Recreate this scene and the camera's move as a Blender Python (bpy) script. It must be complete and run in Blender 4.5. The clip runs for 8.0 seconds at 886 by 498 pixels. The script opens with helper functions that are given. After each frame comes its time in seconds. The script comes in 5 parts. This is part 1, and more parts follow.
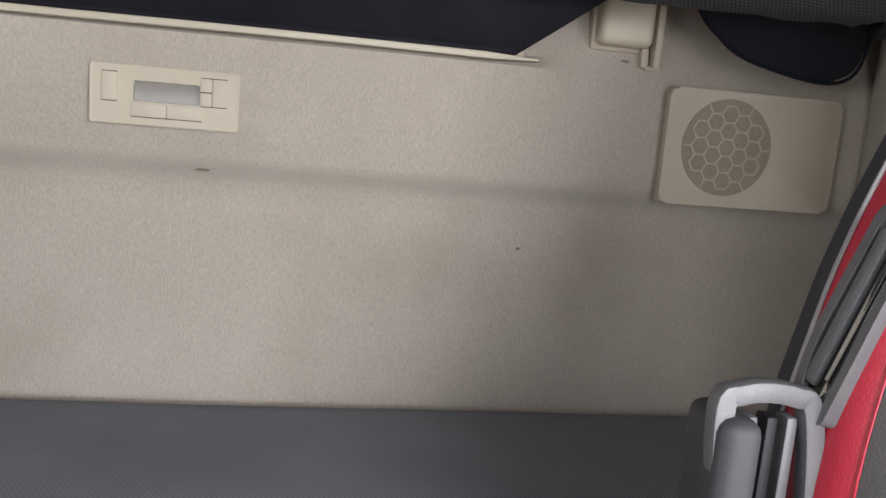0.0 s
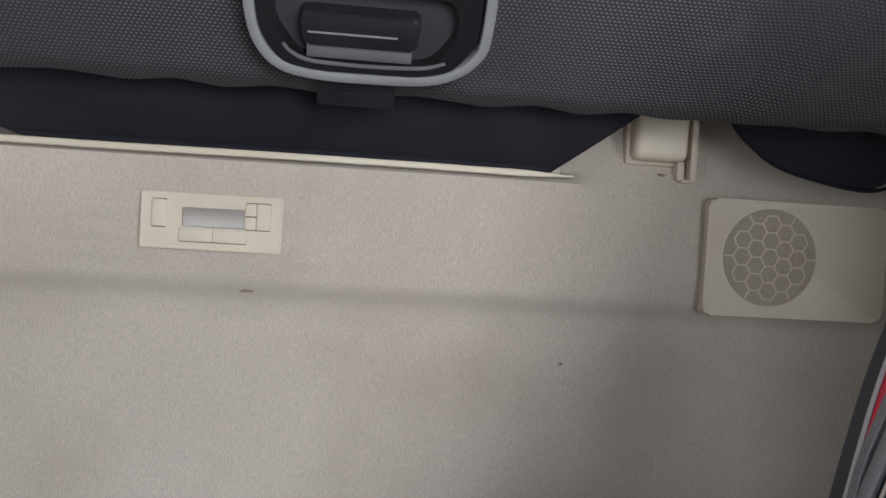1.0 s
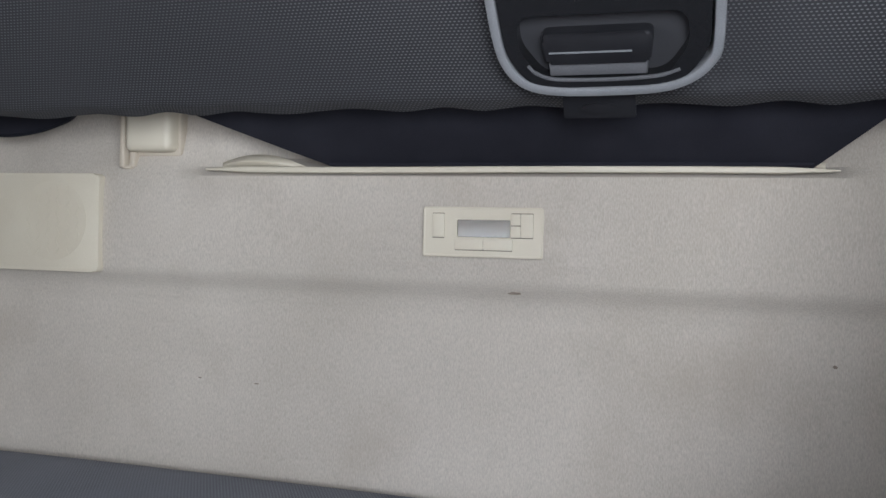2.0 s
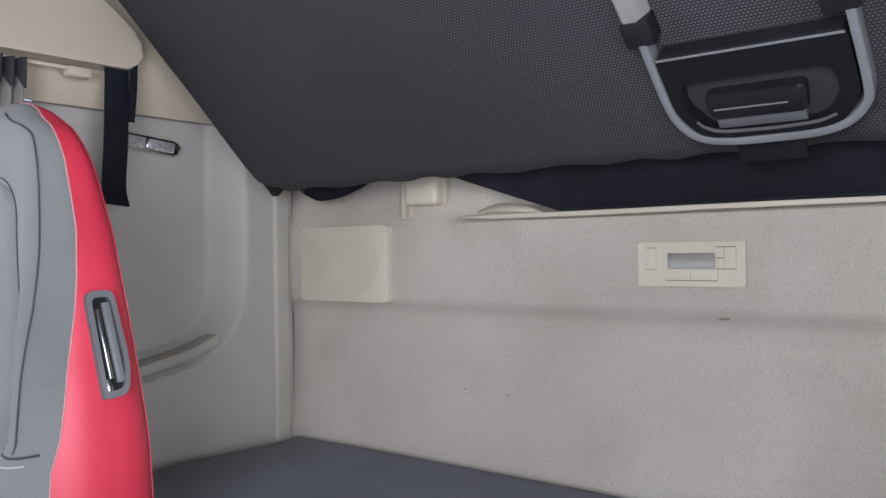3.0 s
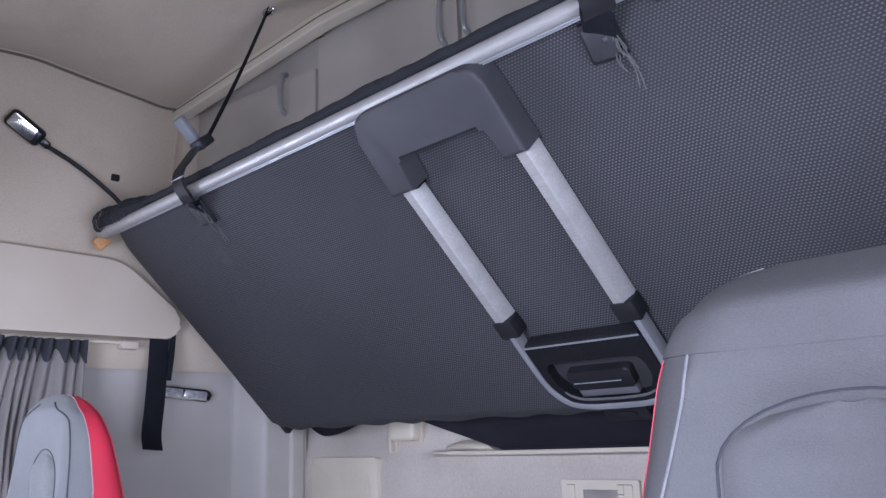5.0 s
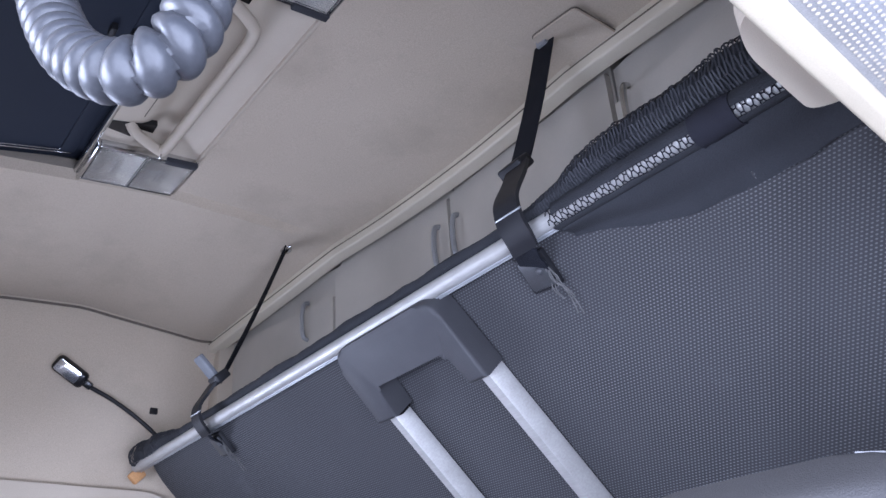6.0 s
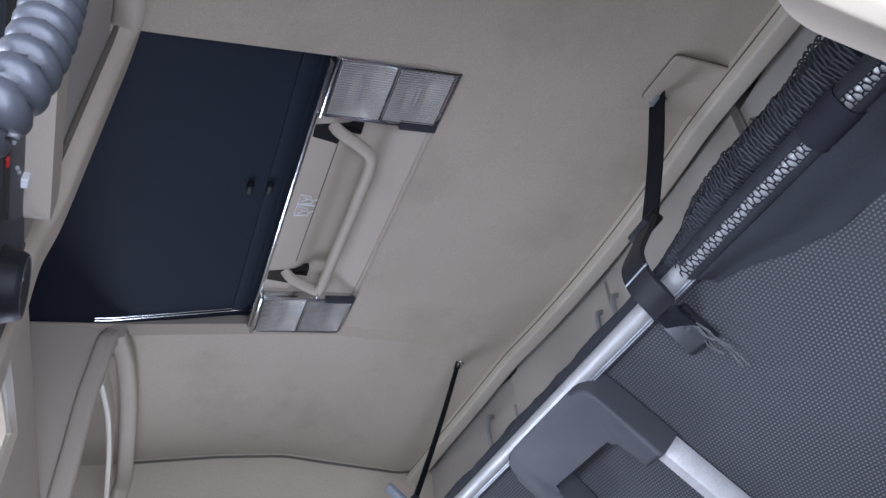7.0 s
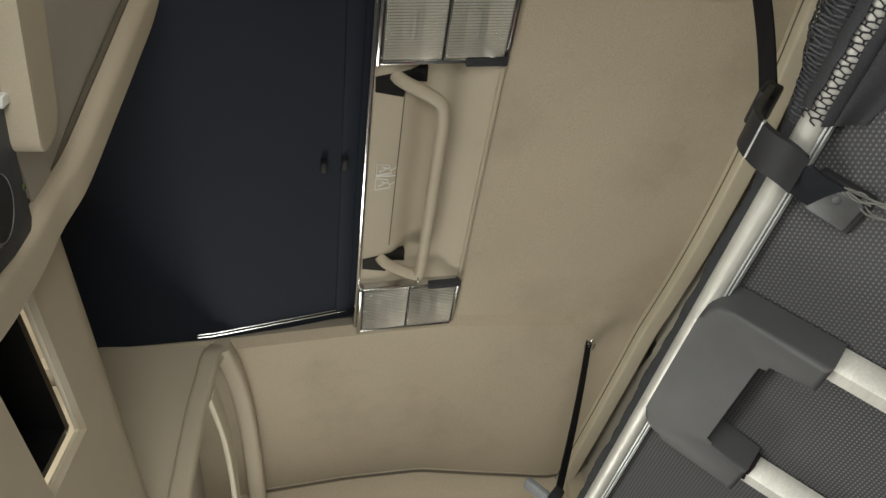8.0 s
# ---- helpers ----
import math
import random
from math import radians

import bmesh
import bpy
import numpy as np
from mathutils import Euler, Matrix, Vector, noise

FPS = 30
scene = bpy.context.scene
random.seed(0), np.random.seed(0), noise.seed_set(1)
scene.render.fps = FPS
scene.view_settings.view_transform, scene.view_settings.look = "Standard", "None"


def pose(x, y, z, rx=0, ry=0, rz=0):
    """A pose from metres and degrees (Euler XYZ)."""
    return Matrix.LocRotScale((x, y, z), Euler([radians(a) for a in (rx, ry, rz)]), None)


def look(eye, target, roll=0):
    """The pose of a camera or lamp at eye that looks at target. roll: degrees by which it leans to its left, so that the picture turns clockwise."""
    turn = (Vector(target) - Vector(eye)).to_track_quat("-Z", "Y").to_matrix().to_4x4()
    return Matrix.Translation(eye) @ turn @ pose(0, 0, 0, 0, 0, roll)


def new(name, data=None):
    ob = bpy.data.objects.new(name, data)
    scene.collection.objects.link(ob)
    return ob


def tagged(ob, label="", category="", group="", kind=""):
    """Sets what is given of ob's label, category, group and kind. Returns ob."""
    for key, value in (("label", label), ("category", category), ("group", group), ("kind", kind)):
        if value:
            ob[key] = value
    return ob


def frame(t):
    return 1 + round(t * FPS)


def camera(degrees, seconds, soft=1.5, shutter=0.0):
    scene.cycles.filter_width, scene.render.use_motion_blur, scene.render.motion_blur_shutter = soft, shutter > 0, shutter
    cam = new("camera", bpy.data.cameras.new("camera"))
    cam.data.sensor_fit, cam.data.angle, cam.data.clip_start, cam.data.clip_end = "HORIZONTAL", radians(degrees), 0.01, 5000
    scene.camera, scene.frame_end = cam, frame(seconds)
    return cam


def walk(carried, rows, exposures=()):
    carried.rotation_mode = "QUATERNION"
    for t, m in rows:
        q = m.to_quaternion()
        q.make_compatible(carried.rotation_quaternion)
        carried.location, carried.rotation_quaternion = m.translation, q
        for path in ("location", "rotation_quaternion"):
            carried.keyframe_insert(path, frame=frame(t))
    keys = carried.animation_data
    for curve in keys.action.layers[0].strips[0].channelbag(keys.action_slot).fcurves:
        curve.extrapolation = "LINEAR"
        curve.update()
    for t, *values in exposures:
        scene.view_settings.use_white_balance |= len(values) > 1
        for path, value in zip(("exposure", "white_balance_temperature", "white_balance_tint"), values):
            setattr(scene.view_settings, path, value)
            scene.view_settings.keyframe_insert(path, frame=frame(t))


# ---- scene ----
cam = camera(57.0, 8.0)
PATH = [
    (0, (0.195, -1.221, 1.053), (0.542, 0.722, 0.729), 5.0),
    (0.5, (0.196, -1.213, 1.054), (0.57, 0.751, 0.993), 4.5),
    (1, (0.211, -1.225, 1.061), (0.419, 0.764, 1.0), 3.5),
    (1.5, (0.236, -1.262, 1.054), (0.085, 0.732, 1.003), 2.4),
    (2, (0.299, -1.312, 1.037), (-0.244, 0.613, 1.003), 1.4),
    (2.2, (0.326, -1.343, 1.02), (-0.345, 0.54, 1.002), 1.1),
    (3.3, (0.674, -1.481, 1.097), (-0.683, -0.012, 1.102), -1.2),
    (3.5, (0.741, -1.499, 1.111), (-0.64, -0.052, 1.117), -1.4),
    (4, (0.892, -1.508, 1.138), (-0.516, -0.096, 1.291), -1.8),
    (4.2, (0.931, -1.525, 1.155), (-0.462, -0.116, 1.426), -2.0),
    (5.3, (1.113, -1.533, 1.178), (-0.231, -0.173, 1.763), -2.1),
    (5.5, (1.152, -1.512, 1.18), (-0.159, -0.182, 1.895), -2.6),
    (6, (1.247, -1.454, 1.195), (-0.123, -0.313, 2.103), -4.3),
    (6.2, (1.279, -1.426, 1.193), (-0.157, -0.386, 2.119), -4.7),
    (6.5, (1.308, -1.388, 1.181), (-0.213, -0.514, 2.141), -5.3),
    (6.7, (1.296, -1.358, 1.184), (-0.230, -0.589, 2.223), -6.0),
    (7, (1.255, -1.343, 1.169), (-0.207, -0.675, 2.359), -7.7),
    (7.2, (1.234, -1.316, 1.164), (-0.221, -0.748, 2.413), -8.4),
    (7.5, (1.198, -1.282, 1.162), (-0.28, -0.849, 2.437), -8.9),
    (7.8, (1.127, -1.237, 1.170), (-0.364, -0.882, 2.454), -9.3),
    (8, (1.062, -1.215, 1.144), (-0.417, -0.881, 2.448), -8.8),
]
EXPOSURES = [
    (0, 0.0, 6650, 15),
    (0.5, -0.02, 6550, 16),
    (1.0, -0.06, 6400, 15),
    (2.0, -0.02, 6050, 13),
    (3.5, -0.40, 6050, 19),
    (4.0, -0.66, 6000, 20),
    (4.2, -0.62, 5950, 20),
    (5.3, 0.25, 5350, 27),
    (5.5, 0.40, 5400, 26),
    (6.5, 0.10, 5200, 22),
    (7.0, 0.08, 5400, 20),
    (7.5, 0.08, 6000, 14),
    (8, -0.02, 7400, 5),
]
walk(cam, [(t, look(eye, target, roll)) for t, eye, target, roll in PATH], EXPOSURES)



# ---- light ----
world = bpy.data.worlds.new("world")
scene.world = world
world.use_nodes = True
wn = world.node_tree.nodes
sky = wn.new("ShaderNodeTexSky")
sky.sky_type = "NISHITA"
sky.sun_disc = False
sky.sun_elevation, sky.sun_rotation = radians(54), radians(329)
world.node_tree.links.new(sky.outputs[0], wn["Background"].inputs[0])
wn["Background"].inputs[1].default_value = 0.15


def lamp(name, kind, m, energy, colour, size=(1, 1), angle=0.0):
    data = bpy.data.lights.new(name, kind)
    data.energy, data.color = energy, colour
    if kind == "AREA":
        data.shape, data.size, data.size_y = "RECTANGLE", size[0], size[1]
    else:
        data.angle = radians(angle)
    ob = new(name, data)
    ob.matrix_world = m
    return ob


SKYLIGHT = (0.93, 0.97, 1.0)
lamp("sun", "SUN", look((-1.5, 2.5, 4.0), (0, 0, 0)), 1.2, (1.0, 0.96, 0.9), angle=12)
lamp("windscreen_daylight", "AREA", look((0.62, -2.02, 1.17), (-0.25, 0, 0.85)), 35, SKYLIGHT, (0.6, 0.64))
lamp("door_daylight", "AREA", look((1.88, -1.92, 0.85), (-0.5, -0.3, 1.1)), 51, SKYLIGHT, (1.3, 1.4))
lamp("door_rear_daylight", "AREA", look((2.20, -1.10, 0.85), (0.35, -1.35, 1.8)), 34, SKYLIGHT, (0.6, 1.5))
lamp("side_window_daylight", "AREA", look((-1.12, -1.48, 1.17), (0.1, -1.45, 1.25)), 14, SKYLIGHT, (0.72, 0.4))


# ---- materials ----
def material(name, base, other=None, scale=6.0, rough=0.7, rough_var=0.08, metal=0.0, bump=0.1, bump_scale=400.0, stretch=(1, 1, 1), fine=0.25, sheen=0.0, dirt=None, dirt_amount=0.0, coat=0.0, ior=1.45):
    """Two scales of colour variation, grain relief and, if given, soft stains."""
    m = bpy.data.materials.new(name)
    m.use_nodes = True
    n, l = m.node_tree.nodes, m.node_tree.links
    b = n["Principled BSDF"]
    co = n.new("ShaderNodeTexCoord")
    mp = n.new("ShaderNodeMapping")
    mp.inputs["Scale"].default_value = stretch
    l.new(co.outputs["Object"], mp.inputs["Vector"])
    big, small = n.new("ShaderNodeTexNoise"), n.new("ShaderNodeTexNoise")
    big.inputs["Scale"].default_value, big.inputs["Detail"].default_value = scale, 5
    small.inputs["Scale"].default_value, small.inputs["Detail"].default_value = bump_scale, 3
    l.new(co.outputs["Object"], big.inputs["Vector"])
    l.new(mp.outputs[0], small.inputs["Vector"])
    other = other or tuple(c * 0.82 for c in base)
    mix = n.new("ShaderNodeMix")
    mix.data_type = "RGBA"
    mix.inputs["A"].default_value, mix.inputs["B"].default_value = (*base, 1), (*other, 1)
    ramp = n.new("ShaderNodeMapRange")
    ramp.inputs["From Min"].default_value, ramp.inputs["From Max"].default_value = 0.3, 0.7
    l.new(big.outputs["Fac"], ramp.inputs["Value"])
    l.new(ramp.outputs[0], mix.inputs["Factor"])
    last = mix.outputs["Result"]
    grain = n.new("ShaderNodeMix")
    grain.data_type, grain.blend_type = "RGBA", "OVERLAY"
    grain.inputs["Factor"].default_value = fine
    l.new(last, grain.inputs["A"])
    l.new(small.outputs["Fac"], grain.inputs["B"])
    last = grain.outputs["Result"]
    if dirt:
        spot = n.new("ShaderNodeTexNoise")
        spot.inputs["Scale"].default_value, spot.inputs["Detail"].default_value, spot.inputs["Roughness"].default_value = 3.2, 7, 0.62
        l.new(co.outputs["Object"], spot.inputs["Vector"])
        cut = n.new("ShaderNodeMapRange")
        cut.inputs["From Min"].default_value, cut.inputs["From Max"].default_value, cut.inputs["To Max"].default_value = 0.52, 0.75, dirt_amount
        l.new(spot.outputs["Fac"], cut.inputs["Value"])
        stain = n.new("ShaderNodeMix")
        stain.data_type = "RGBA"
        stain.inputs["B"].default_value = (*dirt, 1)
        l.new(last, stain.inputs["A"])
        l.new(cut.outputs[0], stain.inputs["Factor"])
        last = stain.outputs["Result"]
    l.new(last, b.inputs["Base Color"])
    rr = n.new("ShaderNodeMapRange")
    rr.inputs["To Min"].default_value, rr.inputs["To Max"].default_value = max(0.02, rough - rough_var), min(1, rough + rough_var)
    l.new(big.outputs["Fac"], rr.inputs["Value"])
    l.new(rr.outputs[0], b.inputs["Roughness"])
    b.inputs["Metallic"].default_value, b.inputs["IOR"].default_value = metal, ior
    b.inputs["Sheen Weight"].default_value, b.inputs["Coat Weight"].default_value = sheen, coat
    if bump:
        bp = n.new("ShaderNodeBump")
        bp.inputs["Strength"].default_value, bp.inputs["Distance"].default_value = bump, 0.002
        l.new(small.outputs["Fac"], bp.inputs["Height"])
        l.new(bp.outputs[0], b.inputs["Normal"])
    return m


def mesh_fabric(name, dark, light, pitch, dot=0.30, rough=0.85, fray=0.5):
    """Woven spacer fabric: staggered pale dots on a dark ground, uneven in strength, in the thing's own x and y."""
    m = material(name, dark, tuple(c * 0.75 for c in dark), 5, rough, 0.05, 0, 0.2, 900, fine=0.15)
    n, l = m.node_tree.nodes, m.node_tree.links
    b = n["Principled BSDF"]

    def mth(op, a, c=None):
        k = n.new("ShaderNodeMath")
        k.operation = op
        for i, v in enumerate((a, c)):
            if v is None:
                continue
            if isinstance(v, (int, float)):
                k.inputs[i].default_value = v
            else:
                l.new(v, k.inputs[i])
        return k.outputs[0]

    co, sp = n.new("ShaderNodeTexCoord"), n.new("ShaderNodeSeparateXYZ")
    l.new(co.outputs["Object"], sp.inputs[0])
    v = mth("DIVIDE", sp.outputs["Y"], pitch * 0.8)
    row = mth("FLOOR", v)
    shift = mth("MULTIPLY", mth("MODULO", mth("ABSOLUTE", row), 2.0), 0.5)
    u = mth("ADD", mth("DIVIDE", sp.outputs["X"], pitch), shift)
    du = mth("SUBTRACT", mth("FRACT", u), 0.5)
    dv = mth("MULTIPLY", mth("SUBTRACT", mth("FRACT", v), 0.5), 1.25)
    d = mth("SQRT", mth("ADD", mth("MULTIPLY", du, du), mth("MULTIPLY", dv, dv)))
    fac = n.new("ShaderNodeMapRange")
    fac.inputs["From Min"].default_value, fac.inputs["From Max"].default_value = dot + 0.10, dot - 0.10
    l.new(d, fac.inputs["Value"])
    wear = n.new("ShaderNodeTexNoise")
    wear.inputs["Scale"].default_value, wear.inputs["Detail"].default_value = 2.5, 6
    l.new(co.outputs["Object"], wear.inputs["Vector"])
    amount = n.new("ShaderNodeMapRange")
    amount.inputs["From Min"].default_value, amount.inputs["From Max"].default_value = 0.35, 0.65
    amount.inputs["To Min"].default_value = fray
    l.new(wear.outputs["Fac"], amount.inputs["Value"])
    k = mth("MULTIPLY", fac.outputs[0], amount.outputs[0])
    mix = n.new("ShaderNodeMix")
    mix.data_type = "RGBA"
    mix.inputs["B"].default_value = (*light, 1)
    l.new(b.inputs["Base Color"].links[0].from_socket, mix.inputs["A"])
    l.new(k, mix.inputs["Factor"])
    l.new(mix.outputs["Result"], b.inputs["Base Color"])
    # faint dust smudges and lint
    dust, cut = n.new("ShaderNodeTexNoise"), n.new("ShaderNodeMapRange")
    dust.inputs["Scale"].default_value, dust.inputs["Detail"].default_value, dust.inputs["Roughness"].default_value = 4.3, 9, 0.68
    cut.inputs["From Min"].default_value, cut.inputs["From Max"].default_value, cut.inputs["To Max"].default_value = 0.60, 0.78, 0.45
    l.new(co.outputs["Object"], dust.inputs["Vector"])
    l.new(dust.outputs["Fac"], cut.inputs["Value"])
    grey = n.new("ShaderNodeMix")
    grey.data_type = "RGBA"
    grey.inputs["B"].default_value = (*(0.5 * a + 0.5 * c for a, c in zip(dark, light)), 1)
    l.new(mix.outputs["Result"], grey.inputs["A"])
    l.new(cut.outputs[0], grey.inputs["Factor"])
    l.new(grey.outputs["Result"], b.inputs["Base Color"])
    bp = n.new("ShaderNodeBump")
    bp.inputs["Strength"].default_value, bp.inputs["Distance"].default_value = 0.4, 0.0015
    l.new(fac.outputs[0], bp.inputs["Height"])
    l.new(bp.outputs[0], b.inputs["Normal"])
    return m


FLEECE = material("beige_fleece", (0.51, 0.46, 0.395), (0.42, 0.375, 0.315), 2.3, 0.95, 0.03, bump=0.22, bump_scale=520, stretch=(1, 1, 0.30), fine=0.30, sheen=0.15, dirt=(0.33, 0.28, 0.22), dirt_amount=0.5)
HEADLINER = material("beige_headliner", (0.52, 0.445, 0.345), (0.46, 0.39, 0.30), 2.5, 0.95, 0.03, bump=0.2, bump_scale=450, fine=0.27, sheen=0.12, dirt=(0.30, 0.25, 0.19), dirt_amount=0.5)
PANEL = material("grey_beige_moulded_plastic", (0.46, 0.43, 0.395), (0.41, 0.385, 0.35), 4, 0.6, 0.08, bump=0.25, bump_scale=900, fine=0.2, dirt=(0.28, 0.25, 0.22), dirt_amount=0.25)
CREAM = material("cream_plastic", (0.60, 0.545, 0.43), (0.56, 0.50, 0.39), 8, 0.5, 0.08, bump=0.1, bump_scale=1100, fine=0.15, dirt=(0.38, 0.32, 0.24), dirt_amount=0.25)
LIP = material("warm_cream_lip", (0.44, 0.385, 0.285), (0.40, 0.35, 0.26), 9, 0.5, 0.08, bump=0.1, bump_scale=1000, fine=0.15, dirt=(0.30, 0.25, 0.18), dirt_amount=0.25)
BEIGE = material("beige_soft_plastic", (0.52, 0.455, 0.36), (0.48, 0.415, 0.325), 5, 0.6, 0.08, bump=0.15, bump_scale=1000, fine=0.2, dirt=(0.36, 0.30, 0.22), dirt_amount=0.25)
DOOR = material("grey_beige_locker", (0.46, 0.425, 0.365), None, 5, 0.55, 0.06, bump=0.1, bump_scale=1000, fine=0.15)
BUNK = mesh_fabric("dark_spacer_fabric", (0.033, 0.033, 0.036), (0.140, 0.140, 0.145), 0.0060, dot=0.26, fray=0.3)
MATTRESS = mesh_fabric("navy_mattress_fabric", (0.18, 0.19, 0.222), (0.27, 0.28, 0.31), 0.006)
BLACK_CLOTH = material("black_cloth", (0.012, 0.012, 0.017), (0.02, 0.02, 0.026), 9, 0.9, 0.05, bump=0.4, bump_scale=700, fine=0.3, ior=1.28)
NET_CLOTH = material("dark_net_cloth", (0.013, 0.014, 0.017), (0.019, 0.020, 0.024), 12, 0.9, 0.05, bump=0.5, bump_scale=500, fine=0.4)
CORD_BLACK = material("black_net_cord", (0.026, 0.027, 0.032), None, 40, 0.7, 0.05, bump=0)
WEBBING = material("black_webbing", (0.012, 0.013, 0.018), None, 20, 0.85, 0.08, bump=0.5, bump_scale=900, stretch=(1, 1, 3), fine=0.4, ior=1.25)
BLACK = material("black_plastic", (0.011, 0.011, 0.013), (0.017, 0.017, 0.019), 14, 0.5, 0.1, bump=0.12, bump_scale=1300, fine=0.2, ior=1.33)
GLOSS_BLACK = material("satin_black_plastic", (0.012, 0.012, 0.013), None, 10, 0.25, 0.08, bump=0.05, bump_scale=800)
CHARCOAL = material("charcoal_plastic", (0.042, 0.042, 0.045), (0.033, 0.033, 0.036), 10, 0.6, 0.08, bump=0.15, bump_scale=1200, fine=0.2)
ALU = material("brushed_aluminium", (0.42, 0.412, 0.39), (0.36, 0.35, 0.33), 30, 0.46, 0.1, metal=0.35, bump=0.08, bump_scale=300, stretch=(0.1, 1, 1), fine=0.2, dirt=(0.30, 0.28, 0.26), dirt_amount=0.35)
SILVER = material("silver_painted_tube", (0.40, 0.41, 0.42), None, 18, 0.38, 0.08, metal=0.5, bump=0.06, bump_scale=700)
CHROME = material("worn_chrome", (0.62, 0.62, 0.62), None, 30, 0.18, 0.08, metal=1.0, bump=0.03, bump_scale=500)
SEAT_GREY = material("grey_seat_fabric", (0.128, 0.130, 0.126), (0.105, 0.107, 0.104), 6, 0.85, 0.05, bump=0.35, bump_scale=800, fine=0.35)
SEAT_INSERT = material("ribbed_grey_seat_fabric", (0.133, 0.137, 0.130), (0.112, 0.115, 0.110), 6, 0.9, 0.05, bump=0.5, bump_scale=500, stretch=(0.2, 0.2, 1), fine=0.2)
# driver's seat leather, base darkened to stand in for shade on its front
SEAT_SHADED = material("shaded_grey_leather", (0.058, 0.055, 0.054), (0.046, 0.044, 0.043), 5, 0.6, 0.08, bump=0.3, bump_scale=600, fine=0.3, dirt=(0.10, 0.095, 0.09), dirt_amount=0.3)
SEAT_DARK = material("dark_seat_back_cloth", (0.035, 0.036, 0.042), None, 7, 0.85, 0.05, bump=0.3, bump_scale=700, fine=0.3)
RED = material("red_leatherette", (0.46, 0.028, 0.05), (0.40, 0.02, 0.04), 9, 0.45, 0.08, bump=0.22, bump_scale=650, fine=0.2)
THREAD = material("pale_pink_piping", (0.45, 0.20, 0.21), None, 40, 0.7, 0.05, bump=0.2, bump_scale=900)
PIPING = material("grey_piping", (0.33, 0.33, 0.33), None, 40, 0.6, 0.05, bump=0.2, bump_scale=900)
CURTAIN = material("taupe_curtain_cloth", (0.24, 0.22, 0.20), (0.20, 0.185, 0.17), 10, 0.95, 0.03, bump=0.4, bump_scale=800, fine=0.35, sheen=0.2)
BLIND = material("dark_navy_blind_cloth", (0.016, 0.021, 0.034), (0.021, 0.026, 0.040), 4, 0.7, 0.08, bump=0.15, bump_scale=700, fine=0.2, ior=1.3)
WHITE = material("white_print", (0.86, 0.86, 0.84), None, 20, 0.6, 0.05, bump=0)
GREY_LINE = material("dark_joint", (0.135, 0.115, 0.09), None, 20, 0.8, 0.05, bump=0)
SEAM_GREY = material("grey_seam_thread", (0.14, 0.14, 0.14), None, 40, 0.8, 0.05, bump=0)
FRAY = material("frayed_grey_thread", (0.10, 0.098, 0.095), (0.06, 0.058, 0.056), 60, 0.9, 0.05, bump=0)
CORD = material("pale_grey_rubber", (0.040, 0.041, 0.045), None, 20, 0.40, 0.08, bump=0.05, bump_scale=600)
ORANGE = material("bare_wood", (0.55, 0.30, 0.12), (0.42, 0.22, 0.09), 30, 0.8, 0.05, bump=0.3, bump_scale=300)
MIRROR = material("ribbed_lamp_reflector", (0.90, 0.88, 0.83), (0.82, 0.79, 0.72), 18, 0.32, 0.05, metal=0.25, bump=0)
DASH = material("dark_instrument_plastic", (0.048, 0.053, 0.066), (0.038, 0.042, 0.053), 12, 0.5, 0.1, bump=0.1, bump_scale=900)
GRIP_GREY = material("satin_grey_plastic", (0.13, 0.13, 0.135), None, 20, 0.45, 0.06, bump=0.05)
FACET = material("faceted_bright_lens", (0.92, 0.92, 0.92), (0.45, 0.45, 0.46), 90, 0.18, 0.05, metal=0.6, bump=0.9, bump_scale=140)
TONGUE = material("grey_blue_plastic", (0.15, 0.16, 0.175), None, 20, 0.55, 0.06, bump=0.05)
GREEN_GLASS = material("lcd_glass", (0.10, 0.12, 0.055), None, 30, 0.2, 0.05, bump=0)
RED_PLASTIC = material("red_button", (0.5, 0.03, 0.03), None, 30, 0.4, 0.05, bump=0)
CARPET = material("dark_floor_mat", (0.04, 0.04, 0.042), None, 10, 0.95, 0.03, bump=0.4, bump_scale=300)
ASPHALT = material("asphalt", (0.06, 0.06, 0.06), (0.045, 0.045, 0.045), 3, 0.9, 0.05, bump=0.6, bump_scale=90)


def lens_material(name, tint, relief=0.35, clear=0.8):
    m = bpy.data.materials.new(name)
    m.use_nodes = True
    n, l = m.node_tree.nodes, m.node_tree.links
    b = n["Principled BSDF"]
    b.inputs["Base Color"].default_value = (*tint, 1)
    b.inputs["Roughness"].default_value, b.inputs["Transmission Weight"].default_value, b.inputs["IOR"].default_value = 0.08, clear, 1.45
    co, wave = n.new("ShaderNodeTexCoord"), n.new("ShaderNodeTexWave")
    wave.inputs["Scale"].default_value, wave.inputs["Distortion"].default_value = 60, 0.4
    wave.bands_direction = "X"
    l.new(co.outputs["Object"], wave.inputs["Vector"])
    bp = n.new("ShaderNodeBump")
    bp.inputs["Strength"].default_value, bp.inputs["Distance"].default_value = relief, 0.002
    b.inputs["Roughness"].default_value += 0.25 * (relief < 0.1)
    l.new(wave.outputs["Fac"], bp.inputs["Height"])
    l.new(bp.outputs[0], b.inputs["Normal"])
    return m


